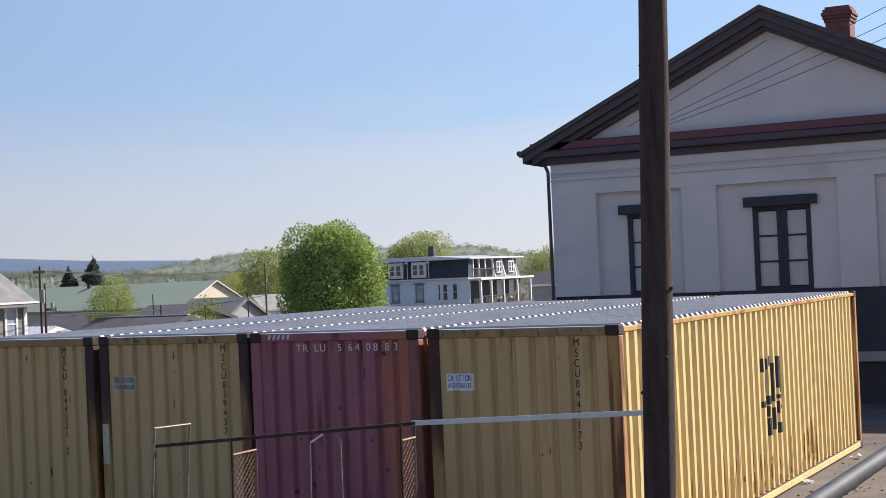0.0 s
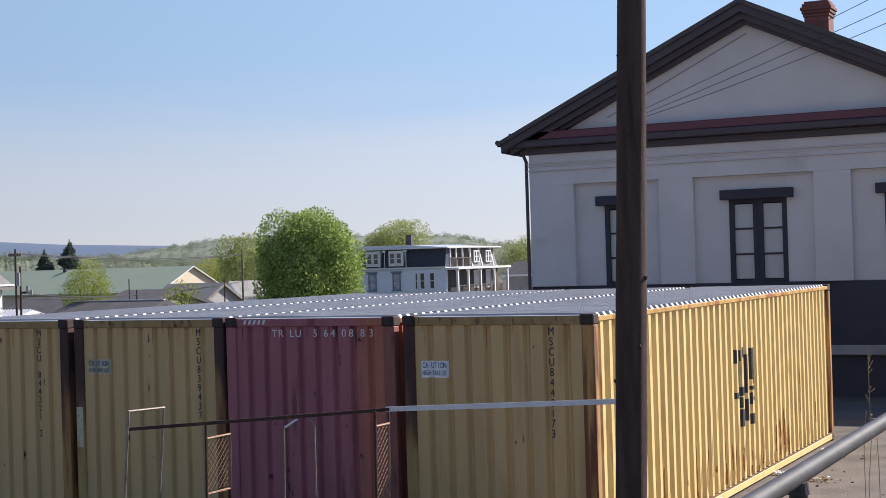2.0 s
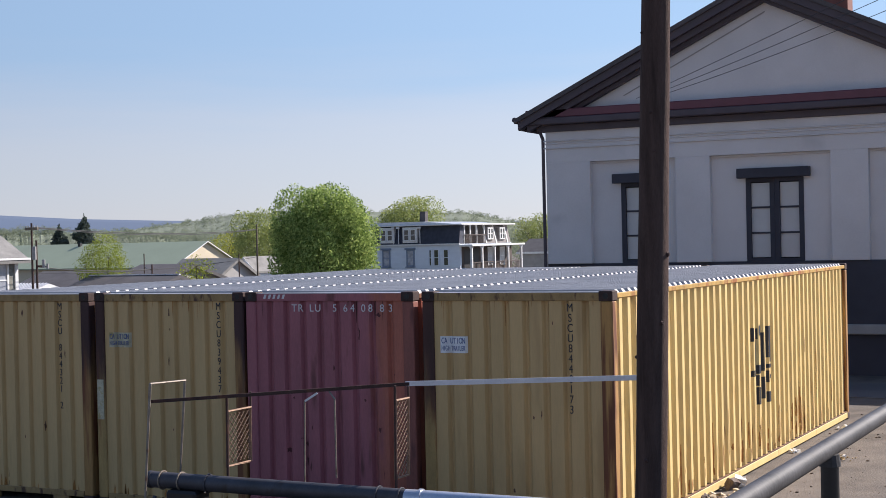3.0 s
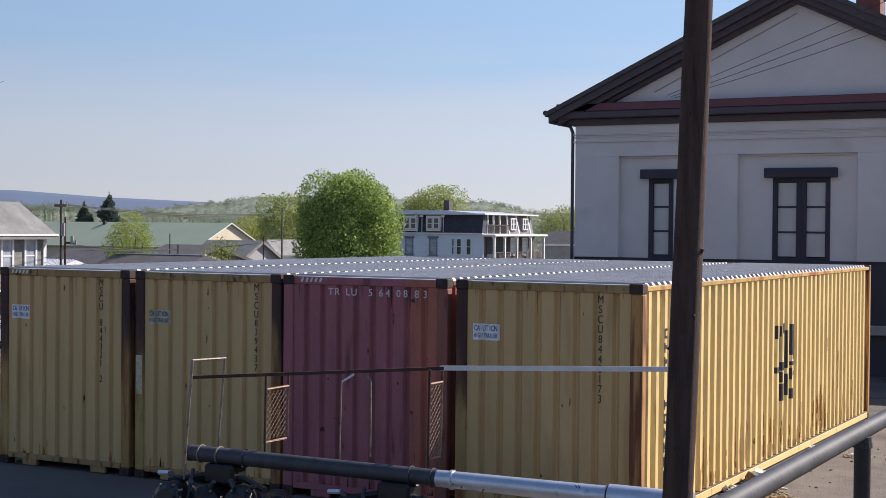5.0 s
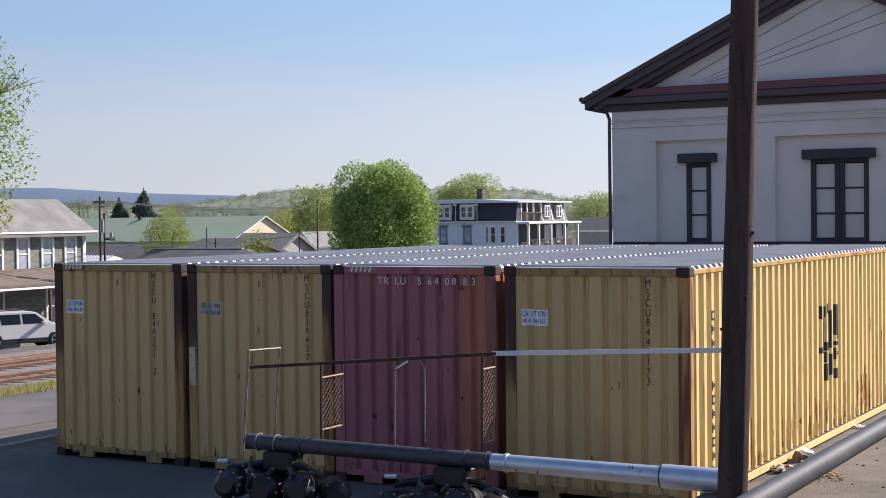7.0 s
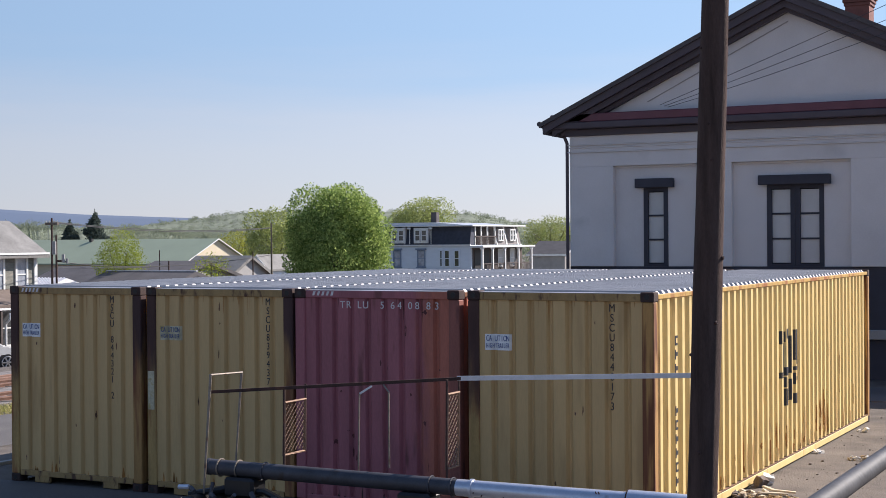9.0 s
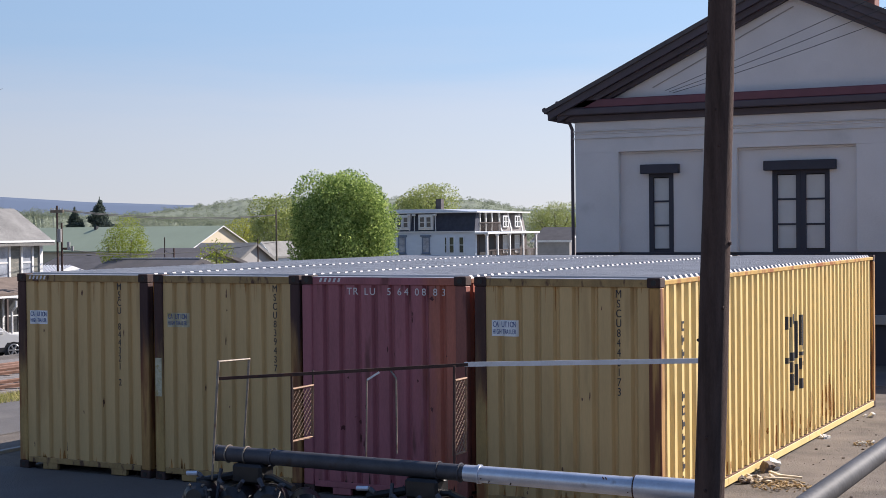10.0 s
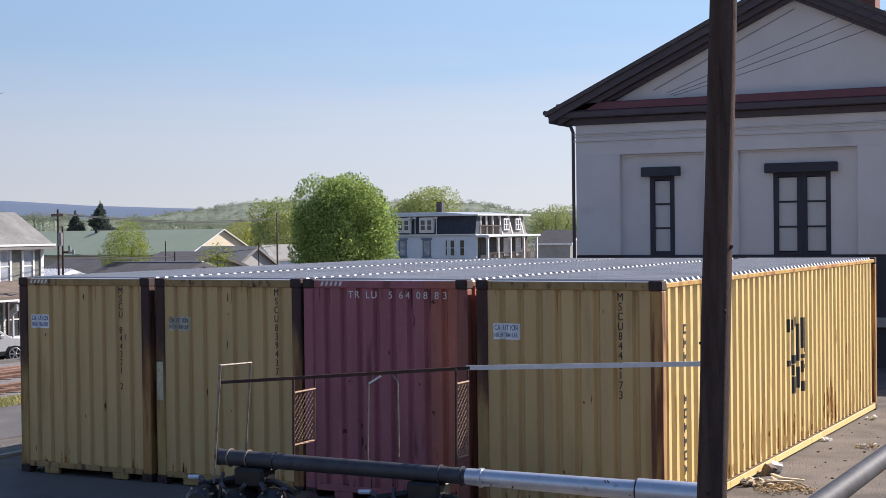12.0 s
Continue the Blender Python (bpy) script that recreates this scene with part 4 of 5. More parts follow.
for s in (0.45, 2.6):
    part("junction_box", bm_box(*[v for i in range(3) for v in (along(s)[i] - (0.2, 0.14, 0.3)[i], along(s)[i] + (0.2, 0.14, -0.08)[i])], bevel=0.03), M["head black"], mast)
    part("bracket", bm_path([along(s - 0.6, -0.2, -0.3), along(s - 0.2, -0.05, -0.22), along(s + 0.3, -0.05, -0.22), along(s + 0.62, -0.15, -0.3)], 0.04, 8), M["head black"], mast)
    part("bracket", bm_path([along(s - 0.35, -0.1, -0.16), along(s - 0.3, -0.28, -0.5), along(s + 0.1, -0.32, -0.62), along(s + 0.5, -0.3, -0.4)], 0.022, 8), M["mast dark"], mast)
    for k in range(5):
        x_ = s - 0.5 + 0.26 * k
        part("fitting", bm_tube(along(x_, -0.3, -0.2 - 0.05 * (k % 3)), along(x_ + 0.09, -0.36, -0.22 - 0.05 * (k % 2)), 0.03, 0.022, 8), M["mast dark"], mast)
    part("conduit", bm_path([along(s - 0.42, -0.46, -0.95), along(s - 0.43, -0.48, -0.42), along(s - 0.38, -0.47, -0.36), along(s - 0.24, -0.44, -0.33)], 0.013, 8), M["frame steel"], mast, "weathered steel conduit")
    part("conduit", bm_path([along(s - 0.3, -0.46, -0.33), along(s - 0.29, -0.46, -0.5)], 0.018, 8), M["mast dark"], mast)
    part("fitting", bm_tube(along(s - 0.66, -0.3, -0.2), along(s - 0.52, -0.3, -0.19), 0.026, sides=8), M["silver"], mast)
part("foot", bm_box(0.95, 1.25, -2.75, -2.25, 0.0, 0.76, bevel=0.02), M["old wood"], mast, "timber block under the mast")

# ---- trees ----
def leaf_cloud(lobes, count, size, seed, droop=0.0):
    """Many small leaf blades spread through and over ellipsoid lobes."""
    r = np.random.RandomState(seed)
    vol = np.array([l[3] * l[4] * l[5] for l in lobes]); vol = vol ** 0.75; vol = vol / vol.sum()
    pick = r.choice(len(lobes), count, p=vol)
    lob = np.array(lobes)[pick]
    d = r.normal(size=(count, 3)); d /= np.linalg.norm(d, axis=1)[:, None]
    rad = 0.55 + 0.5 * r.rand(count) ** 0.6
    rad *= 1 + 0.1 * np.sin(d[:, 0] * 9 + lob[:, 0]) * np.cos(d[:, 2] * 8 + lob[:, 1])
    centre = lob[:, :3] + d * lob[:, 3:6] * rad[:, None]
    u = r.normal(size=(count, 3)); u /= np.linalg.norm(u, axis=1)[:, None]
    v = np.cross(u, r.normal(size=(count, 3))); v /= np.linalg.norm(v, axis=1)[:, None]
    s = size * (0.6 + 0.8 * r.rand(count))[:, None]
    verts = np.stack([centre - u * s, centre + v * s * 0.45, centre + u * s, centre - v * s * 0.45], 1).reshape(-1, 3)
    me = bpy.data.meshes.new("leaves")
    me.from_pydata(verts.tolist(), [], np.arange(count * 4).reshape(-1, 4).tolist())
    return me

def tree(name, x, y, top, wide, low, leaf, count, size, seed, label, bare=0, lobes_n=11, dome=False):
    base = drop(x)
    t = thing(name, label, "tree")
    r = random.Random(seed)
    mid = (top + low) / 2
    bm = bm_tube((x, y, base - 0.1), (x, y, low + (top - low) * 0.35), wide * 0.04 + 0.08, wide * 0.025, 9)
    ends = []
    lobes = [(x, y, mid, wide * 0.42, wide * 0.42, (top - low) * 0.45)]
    for i in range(lobes_n):
        a = i / lobes_n * math.tau + r.uniform(-0.3, 0.3)
        f, up = r.uniform(0.25, 0.34), r.uniform(0.22, 0.8)
        if dome:
            up = 0.16 + 0.68 * (i * 0.618 % 1)
            f = 0.33 * math.sqrt(1 - ((up - 0.42) / 0.55) ** 2)
        q = (x + math.cos(a) * wide * f, y + math.sin(a) * wide * f, low + (top - low) * up)
        k = wide * r.uniform(0.16, 0.24)
        z_room = min(q[2] - low, top - q[2]) + 0.25 * wide * 0.3
        lobes.append((*q, k, k, min(k * 1.15, z_room)))
        ends.append(q)
    lobes.append((x + wide * 0.05, y, top - (top - low) * 0.2, wide * 0.24, wide * 0.24, (top - low) * 0.2))
    part("trunk", bm, M["bark"], t, smooth=True)
    bm = bmesh.new()
    for q in ends:
        bm_tube((x, y, low + (q[2] - low) * 0.3), q, wide * 0.02, wide * 0.004, 5, bm)
        for _ in range(bare):
            e = Vector(q) + Vector((r.uniform(-1, 1), r.uniform(-1, 1), r.uniform(0.2, 1.0))) * wide * 0.17
            bm_tube(q, e, wide * 0.0025, wide * 0.0008, 4, bm)
    tagged(part("branchwork", bm, M["bark"], t), kind="stuff")
    me = leaf_cloud(lobes, count, size, seed)
    me.materials.append(M[leaf])
    part("crown", me, None, t)
    return t

tree("round_tree", -43.9, 64.7, 7.05, 6.75, -0.6, "leaf maple", 70000, 0.092, 3, "dense round bright green maple in spring leaf", lobes_n=26, dome=True)
tree("background_tree", -70, 124.5, 8.2, 8.0, 0, "leaf pale", 16000, 0.12, 4, "pale green spring tree behind the mansard house", bare=4)
tree("background_tree", -67, 91.5, 6.6, 5.5, -1.5, "leaf pale", 11000, 0.11, 5, "pale green spring tree beside the round maple", bare=4)
tree("background_tree", -63.5, 96, 4.2, 4.5, -2, "leaf pale", 8000, 0.11, 15, "thin pale green tree with showing branches", bare=6)
tree("background_tree", -79, 182, 7.0, 9, -1, "leaf pale", 9000, 0.13, 6, "pale budding tree beyond the small houses", bare=5)
tree("background_tree", -73.5, 184, 5.2, 7, -1, "leaf bright", 8000, 0.13, 16, "fresh green tree beyond the small houses", bare=2)
tree("street_tree", -48.7, 49, 4.4, 3.4, -0.6, "leaf fresh", 13000, 0.045, 7, "feathery yellow green young tree", bare=9)
tree("background_tree", -113, 150, 5.0, 7.5, -1, "leaf yellow", 7000, 0.12, 8, "yellow green tree behind the warehouse", bare=2)
tree("street_tree", -51.5, 61.2, 2.9, 2.9, -0.4, "leaf fresh", 1300, 0.07, 9, "thin budding tree before the low roofs", bare=9)
tree("side_tree", -28.6, 14.4, 10.4, 5.6, 2.9, "leaf bright", 15000, 0.055, 10, "thin tree in fresh leaf with airy hanging twigs", bare=16)
tree("side_tree", -27.6, 14.2, 4.6, 3.2, 2.4, "leaf yellow", 1800, 0.06, 20, "low yellow green branches of a thin tree", bare=10)

def conifer(x, y, top, wide, seed):
    base = drop(x)
    t = thing("conifer", "dark green spruce on the far side of town", "tree")
    part("trunk", bm_tube((x, y, base - 0.1), (x, y, top), 0.25, 0.03, 8), M["bark"], t)
    r = random.Random(seed)
    lobes = []
    for i in range(110):
        f = (i + r.random()) / 110
        w = wide / 2 * (1 - f) ** 0.6 * r.uniform(0.65, 1.15)
        a = r.uniform(0, math.tau)
        d = w * r.uniform(0.1, 0.62)
        lobes.append((x + math.cos(a) * d, y + math.sin(a) * d, base + 2.5 + (top - base - 3) * f, w * 0.5 + 0.12, w * 0.5 + 0.12, 0.3 + 0.3 * (1 - f)))
    lobes.append((x, y, top - 0.4, 0.2, 0.2, 0.6))
    me = leaf_cloud(lobes, 26000, 0.22, seed)
    me.materials.append(M["needles"])
    part("crown", me, None, t)
conifer(-143.9, 157.3, 8.3, 8.5, 1)
conifer(-147.3, 155.6, 7.0, 6.0, 2)

# ---- hills and far woods ----
def ridge(name, pts, depth, material, label, bumps, seed):
    """A long hill whose crest runs through (x, y, top) and falls to both sides."""
    r = random.Random(seed)
    bm = bmesh.new()
    crest = []
    for (a, b) in zip(pts, pts[1:]):
        n = 40
        crest += [Vector(a).lerp(Vector(b), i / n) for i in range(n)]
    crest.append(Vector(pts[-1]))
    rows = []
    for c in crest:
        away = Vector((c.x, c.y, 0)).normalized()
        wob = bumps * (noise.noise(c * 0.05) + 0.5 * r.uniform(-1, 1))
        ring = []
        for k, (o, h) in enumerate(((-1.0, 0.0), (-0.72, 0.3), (-0.45, 0.6), (-0.2, 0.88), (0, 1), (0.5, 0.6), (1.0, 0.0))):
            p = c + away * depth * o
            ring.append(bm.verts.new((p.x, p.y, -5 + (c.z + 5 + wob) * h)))
        rows.append(ring)
    for a, b in zip(rows, rows[1:]):
        for k in range(6):
            bm.faces.new((a[k], a[k + 1], b[k + 1], b[k]))
    bmesh.ops.recalc_face_normals(bm, faces=bm.faces)
    return single(name, bm, material, label, "hill", kind="structure", smooth=True), crest

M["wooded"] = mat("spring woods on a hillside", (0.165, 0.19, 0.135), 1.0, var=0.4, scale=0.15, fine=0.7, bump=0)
ridge("backdrop_ridge", [(-2300, 1250, 62), (-1738, 1774, 59), (-1640, 1866, 50), (-1540, 1948, 45), (-1200, 2250, 30), (-600, 2600, 35), (600, 2800, 40)], 420, M["hill far"], "long wooded ridge on the horizon, blue haze in its colour", 0.0, 1)
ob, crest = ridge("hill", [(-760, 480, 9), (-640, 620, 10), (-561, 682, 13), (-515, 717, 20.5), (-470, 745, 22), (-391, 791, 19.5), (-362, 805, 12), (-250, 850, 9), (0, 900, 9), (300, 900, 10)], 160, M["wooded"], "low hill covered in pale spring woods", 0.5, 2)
r_ = np.random.RandomState(4)
lobes = []
for c in crest:
    away = Vector((c.x, c.y, 0)).normalized()
    for k in range(12):
        f = r_.rand()
        p = c - away * 160 * f + Vector((r_.uniform(-6, 6), r_.uniform(-6, 6), 0))
        s = r_.uniform(1.2, 2.6)
        lobes.append((p.x, p.y, -5 + (c.z + 5) * (1 - f * 0.95) + 0.2 * s, s, s, s * 0.8))
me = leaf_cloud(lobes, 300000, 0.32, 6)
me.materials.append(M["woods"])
tagged(new("far_woods", me), "pale spring woods on the low hill, haze in their colour", "woods", kind="stuff")
# a wooded rise between the warehouse and the blue ridge
ob, crest = ridge("hill", [(-420, 262, 9.5), (-366, 318, 9.3), (-346, 338, 9.1), (-332, 352, 8.3), (-310, 371, 7.0), (-296, 382, 5.6), (-262, 406, 2.0)], 60, M["wooded"], "low wooded rise behind the warehouse", 0.6, 5)
lobes = []
for c in crest:
    away = Vector((c.x, c.y, 0)).normalized()
    for k in range(8):
        f = r_.rand() ** 1.6
        p = c - away * 60 * f + Vector((r_.uniform(-2, 2), r_.uniform(-2, 2), 0))
        s = r_.uniform(0.8, 1.9)
        lobes.append((p.x, p.y, -5 + (c.z + 5) * (1 - f * 0.95) + 0.3 * s, s, s, s * r_.uniform(0.9, 1.4)))
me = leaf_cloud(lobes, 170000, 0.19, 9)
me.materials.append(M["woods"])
tagged(new("far_woods", me), "grey green woods behind the warehouse, haze in their colour", "woods", kind="stuff")
lobes = []
for i in range(150):
    t = i / 149
    d = r_.uniform(230, 420)
    a = radians(150 - 42 * t)
    s = r_.uniform(1.8, 3.4)
    lobes.append((5 + math.cos(a) * d, -16 + math.sin(a) * d, -4.5 + s + r_.uniform(0, 4.5), s, s, s * 1.1))
me = leaf_cloud(lobes, 60000, 0.25, 7)
me.materials.append(M["woods"])
tagged(new("town_trees", me), "pale budding trees scattered through the town", "woods", kind="stuff")

# ---- houses ----
def gable_house(name, label, x0, x1, y0, y1, base, eave, peak, ridge_along, wall, roof, over=0.4, trim="white"):
    hs = thing(name, label, "house")
    part("wall", bm_box(x0, x1, y0, y1, base, eave), M[wall], hs)
    if ridge_along == "x":
        m_ = (y0 + y1) / 2
        k = (peak - eave) / (m_ - y0)
        pr = [(y0 - over, eave - over * k), (m_, peak), (y1 + over, eave - over * k), (y1 + over, eave - over * k - 0.14), (m_, peak - 0.14), (y0 - over, eave - over * k - 0.14)]
        part("gable", bm_prism([(y0, eave), (m_, peak - 0.16), (y1, eave)], x0, x1, "x"), M[wall], hs)
        part("roof", bm_prism(pr, x0 - over, x1 + over, "x"), M[roof], hs)
        part("fascia", bm_box(x0 - over, x1 + over, y0 - over - 0.05, y0 - over - 0.004, eave - over * k - 0.2, eave - over * k + 0.02), M[trim], hs)
        tr = [(y0 - over, eave - over * k - 0.02), (m_, peak - 0.02), (y1 + over, eave - over * k - 0.02), (y1 + over, eave - over * k - 0.25), (m_, peak - 0.25), (y0 - over, eave - over * k - 0.25)]
        part("barge_board", bm_prism(tr, x1 + over + 0.004, x1 + over + 0.05, "x"), M[trim], hs)
    else:
        m_ = (x0 + x1) / 2
        k = (peak - eave) / (m_ - x0)
        pr = [(x0 - over, eave - over * k), (m_, peak), (x1 + over, eave - over * k), (x1 + over, eave - over * k - 0.14), (m_, peak - 0.14), (x0 - over, eave - over * k - 0.14)]
        part("gable", bm_prism([(x0, eave), (m_, peak - 0.16), (x1, eave)], y0, y1, "y"), M[wall], hs)
        part("roof", bm_prism(pr, y0 - over, y1 + over, "y"), M[roof], hs)
        tr = [(a, b - 0.02) for a, b in pr[:3]] + [(a, b - 0.1) for a, b in pr[3:]]
        part("barge_board", bm_prism(tr, y0 - over - 0.05, y0 - over - 0.004, "y"), M[trim], hs)
    return hs

def house_window(parent, c, along_, out, w, h, trim="white", pane="glass"):
    """A sash window on a wall: c is its middle on the wall's face, along_ runs along the wall, out points outwards."""
    c, a, o = Vector(c), Vector(along_).normalized(), Vector(out).normalized()
    m = Matrix((( a.x, o.x, 0, c.x), (a.y, o.y, 0, c.y), (a.z, o.z, 1, c.z), (0, 0, 0, 1)))
    bm = bmesh.new()
    t = 0.11
    bm_box(-w / 2 - t, -w / 2, -0.02, 0.06, -h / 2 - t, h / 2 + t, bm); bm_box(w / 2, w / 2 + t, -0.02, 0.06, -h / 2 - t, h / 2 + t, bm)
    bm_box(-w / 2, w / 2, -0.02, 0.06, h / 2, h / 2 + t, bm); bm_box(-w / 2, w / 2, -0.02, 0.09, -h / 2 - t, -h / 2, bm)
    bm.transform(m)
    bmesh.ops.recalc_face_normals(bm, faces=bm.faces)
    win = part("window", bm, M[trim], parent)
    for z0, z1 in ((-h / 2, -0.03), (0.03, h / 2)):
        g = bm_box(-w / 2, w / 2, 0.0, 0.015, z0, z1); g.transform(m); bmesh.ops.recalc_face_normals(g, faces=g.faces)
        part("pane", g, M[pane], win)
    g = bm_box(-w / 2, w / 2, 0.0, 0.04, -0.03, 0.03); g.transform(m); bmesh.ops.recalc_face_normals(g, faces=g.faces)
    part("meeting_rail", g, M[trim], win)
    return win

# grey shingled house by the street: its long front looks towards the tracks, along u
grey = gable_house("grey_house", "grey shingled two-storey house with white windows and a porch", -46.0, -41.9, 22.5, 35.2, -2.2, 3.2, 4.5, "y", "siding grey", "shingle", 0.45)
for y in (34.25, 32.8, 31.3, 29.75, 28.1, 26.3):
    house_window(grey, (-41.9, y, 2.03), (0, 1, 0), (1, 0, 0), 0.58, 1.4, "white", "curtain")
for y in (33.2, 29.6, 26.4):
    house_window(grey, (-41.9, y, -0.35), (0, 1, 0), (1, 0, 0), 0.9, 1.5)
part("corner_board", bm_box(-41.95, -41.84, 35.05, 35.24, -2.2, 3.0), M["white"], grey)
part("fascia", bm_box(-41.5, -41.42, 22.1, 35.6, 2.93, 3.02), M["white"], grey)
porch = part("porch_roof", bm_prism([(-41.9, 1.25), (-41.9, 1.4), (-39.7, 0.8), (-39.7, 0.68)], 24.0, 34.4, "y"), M["porch shingle"], grey, "brown shingled porch roof")
part("porch_beam", bm_box(-39.85, -39.7, 24.0, 34.4, 0.59, 0.69), M["white"], porch)
for y in (24.2, 27.5, 30.8, 34.2):
    part("porch_post", bm_box(-39.84, -39.74, y - 0.05, y + 0.05, -2.2, 0.6), M["porch brown"], porch)
part("downpipe", bm_path([(-39.65, 31.2, 0.45), (-39.65, 31.2, 0.2), (-39.9, 31.2, 0.0), (-39.9, 31.2, -1.5)], 0.05), M["white"], grey)
FAR = Matrix.Translation((5.7, -16.3, 3.53)) @ Matrix.Scale(1.13, 4) @ Matrix.Translation((-5.7, 16.3, -3.53))
grey.matrix_basis = Matrix.Translation((0, -0.45, 0.08)) @ FAR
part("brick_stack", bm_box(-46.5, -45.9, 36.0, 36.6, -2.2, 4.3), M["brick"], grey, "small brick chimney")

# mansard house: a shaded front and a sunlit end with balcony and porch
def mansard_house():
    hs = thing("mansard_house", "pale blue house with dark mansard storey, balcony and brown porch", "house")
    cx, cy = -56.3, 109.2
    z0, z1, z2 = -4.5, 3.0, 4.8
    x0, y1 = cx - 13.5, cy + 11.8
    part("wall", bm_box(x0, cx, cy, y1, z0, z1), M["siding white"], hs)
    for k in range(9):
        part("siding_board", bm_prism([(cy - 0.004, 0.75 + k * 0.25), (cy - 0.03, 0.75 + k * 0.25), (cy - 0.004, 0.99 + k * 0.25)], x0, cx, "x"), M["siding white"], hs)
    part("mansard_storey", bm_prism([(cy - 0.12, z1), (y1, z1), (y1, z2), (cy + 0.22, z2)], x0, cx - 2.3, "x"), M["mansard"], hs, "dark slate mansard front")
    part("mansard_corner", bm_prism([(cy - 0.12, z1), (cy + 0.9, z1), (cy + 0.9, z2), (cy + 0.22, z2)], cx - 2.296, cx - 0.05, "x"), M["mansard"], hs)
    part("mansard_end", bm_prism([(cx - 2.296, z1), (cx + 0.06, z1), (cx - 0.35, z2), (cx - 2.296, z2)], cy + 5.6, y1 - 0.3, "y"), M["mansard warm"], hs, "mansard end, sunlight in its grey brown colour")
    part("roof", bm_box(x0 - 0.3, cx + 0.4, cy - 0.4, y1 + 0.2, z2, z2 + 0.13, bevel=0.03), M["white"], hs, "flat roof with a white edge")
    part("roof_top", bm_prism([(x0, z2 + 0.132), (cx - 0.6, z2 + 0.132), (cx - 4, z2 + 0.42), (x0 + 2, z2 + 0.42)], cy + 0.2, y1 - 0.4, "y"), M["tin"], hs)
    part("string_course", bm_box(x0, cx + 0.06, cy - 0.24, cy - 0.13, z1 - 0.06, z1 + 0.06), M["white"], hs)
    part("chimney", bm_box(cx - 5.6, cx - 5.0, cy + 2.5, cy + 3.1, z2 + 0.2, z2 + 1.45), M["roof dark"], hs, "dark brick chimney")
    for x in (-7.85, -5.3, -10.4):
        b = part("dormer", bm_box(cx + x - 0.8, cx + x + 0.8, cy - 0.22, cy + 0.4, z1 + 0.2, z2 - 0.1), M["white"], hs, "white framed double dormer window")
        for k in (-0.36, 0.36):
            house_window(b, (cx + x + k, cy - 0.23, z1 + 0.95), (1, 0, 0), (0, -1, 0), 0.46, 0.95, "white", "glass")
    for x in (-7.1, -6.55, -4.2):
        part("downspout", bm_tube((cx + x, cy - 0.2, z1 + 0.1), (cx + x, cy - 0.2, z2 - 0.1), 0.04, sides=8), M["white"], hs, "white downspout")
        part("gutter_head", bm_box(cx + x - 0.16, cx + x + 0.16, cy - 0.44, cy - 0.2, z2 - 0.24, z2 - 0.06, bevel=0.03), M["white"], hs)
    for x in (-8.05, -5.37):
        house_window(hs, (cx + x, cy - 0.03, 1.72), (1, 0, 0), (0, -1, 0), 0.66, 1.4, "casing blue", "curtain")
        part("window_hood", bm_box(cx + x - 0.58, cx + x + 0.58, cy - 0.2, cy - 0.034, 2.54, 2.7, bevel=0.02), M["casing blue"], hs)
        part("window_sill", bm_box(cx + x - 0.54, cx + x + 0.54, cy - 0.18, cy - 0.034, 0.8, 0.9, bevel=0.02), M["casing blue"], hs)
    for x, w in ((-3.2, 0.16), (-2.55, 0.42), (-1.5, 0.42)):
        house_window(hs, (cx + x, cy - 0.03, 1.72), (1, 0, 0), (0, -1, 0), w, 1.45, "siding white", "glass")
    # balcony set into the end of the upper storey
    part("balcony_back", bm_box(cx - 2.29, cx - 2.2, cy + 0.91, cy + 5.59, z1, z2), M["porch brown"], hs, "brown boarded back of the balcony")
    part("balcony_door", bm_box(cx - 2.19, cx - 2.15, cy + 3.6, cy + 4.5, z1, z2 - 0.15), M["white"], hs)
    for y in (1.0, 2.3, 3.7, 5.4):
        part("balcony_post", bm_box(cx - 0.14, cx + 0.0, cy + y, cy + y + 0.15, z1, z2), M["white"], hs)
    rail = part("balcony_rail", bm_box(cx + 0.02, cx + 0.09, cy + 0.9, cy + 5.6, z1 + 0.8, z1 + 0.88), M["porch brown"], hs, "brown balcony rail")
    for i in range(20):
        part("baluster", bm_box(cx + 0.03, cx + 0.07, cy + 1.0 + i * 0.235, cy + 1.05 + i * 0.235, z1, z1 + 0.8), M["porch brown"], rail)
    part("chair", bm_box(cx - 0.8, cx - 0.3, cy + 2.7, cy + 3.2, z1 + 0.002, z1 + 0.45, bm_box(cx - 0.8, cx - 0.7, cy + 2.7, cy + 3.2, z1 + 0.45, z1 + 0.95), 0.03), M["plastic black"], hs, "dark balcony seat")
    for y in (6.5, 9.3):
        b = part("dormer", bm_box(cx - 0.4, cx + 0.12, cy + y - 0.7, cy + y + 0.7, z1 + 0.3, z2 - 0.2), M["mansard warm"], hs)
        for k in (-0.3, 0.3):
            house_window(b, (cx + 0.13, cy + y + k, z1 + 0.95), (0, 1, 0), (1, 0, 0), 0.4, 0.95)
    for y in (5.62, 7.9, 10.6):
        part("corner_board", bm_prism([(cx + 0.065, z1), (cx + 0.12, z1), (cx - 0.29, z2), (cx - 0.34, z2)], cy + y, cy + y + 0.2, "y"), M["white"], hs)
    # porch along the end
    px = cx + 1.3
    # Panel over the pale wall; the porch's shade is in its dark brown.
    part("porch_wall", bm_box(cx + 0.004, cx + 0.03, cy + 0.3, y1, z0, z1 - 0.3), M["porch brown"], hs, "brown boarded wall inside the porch, shade in its colour")
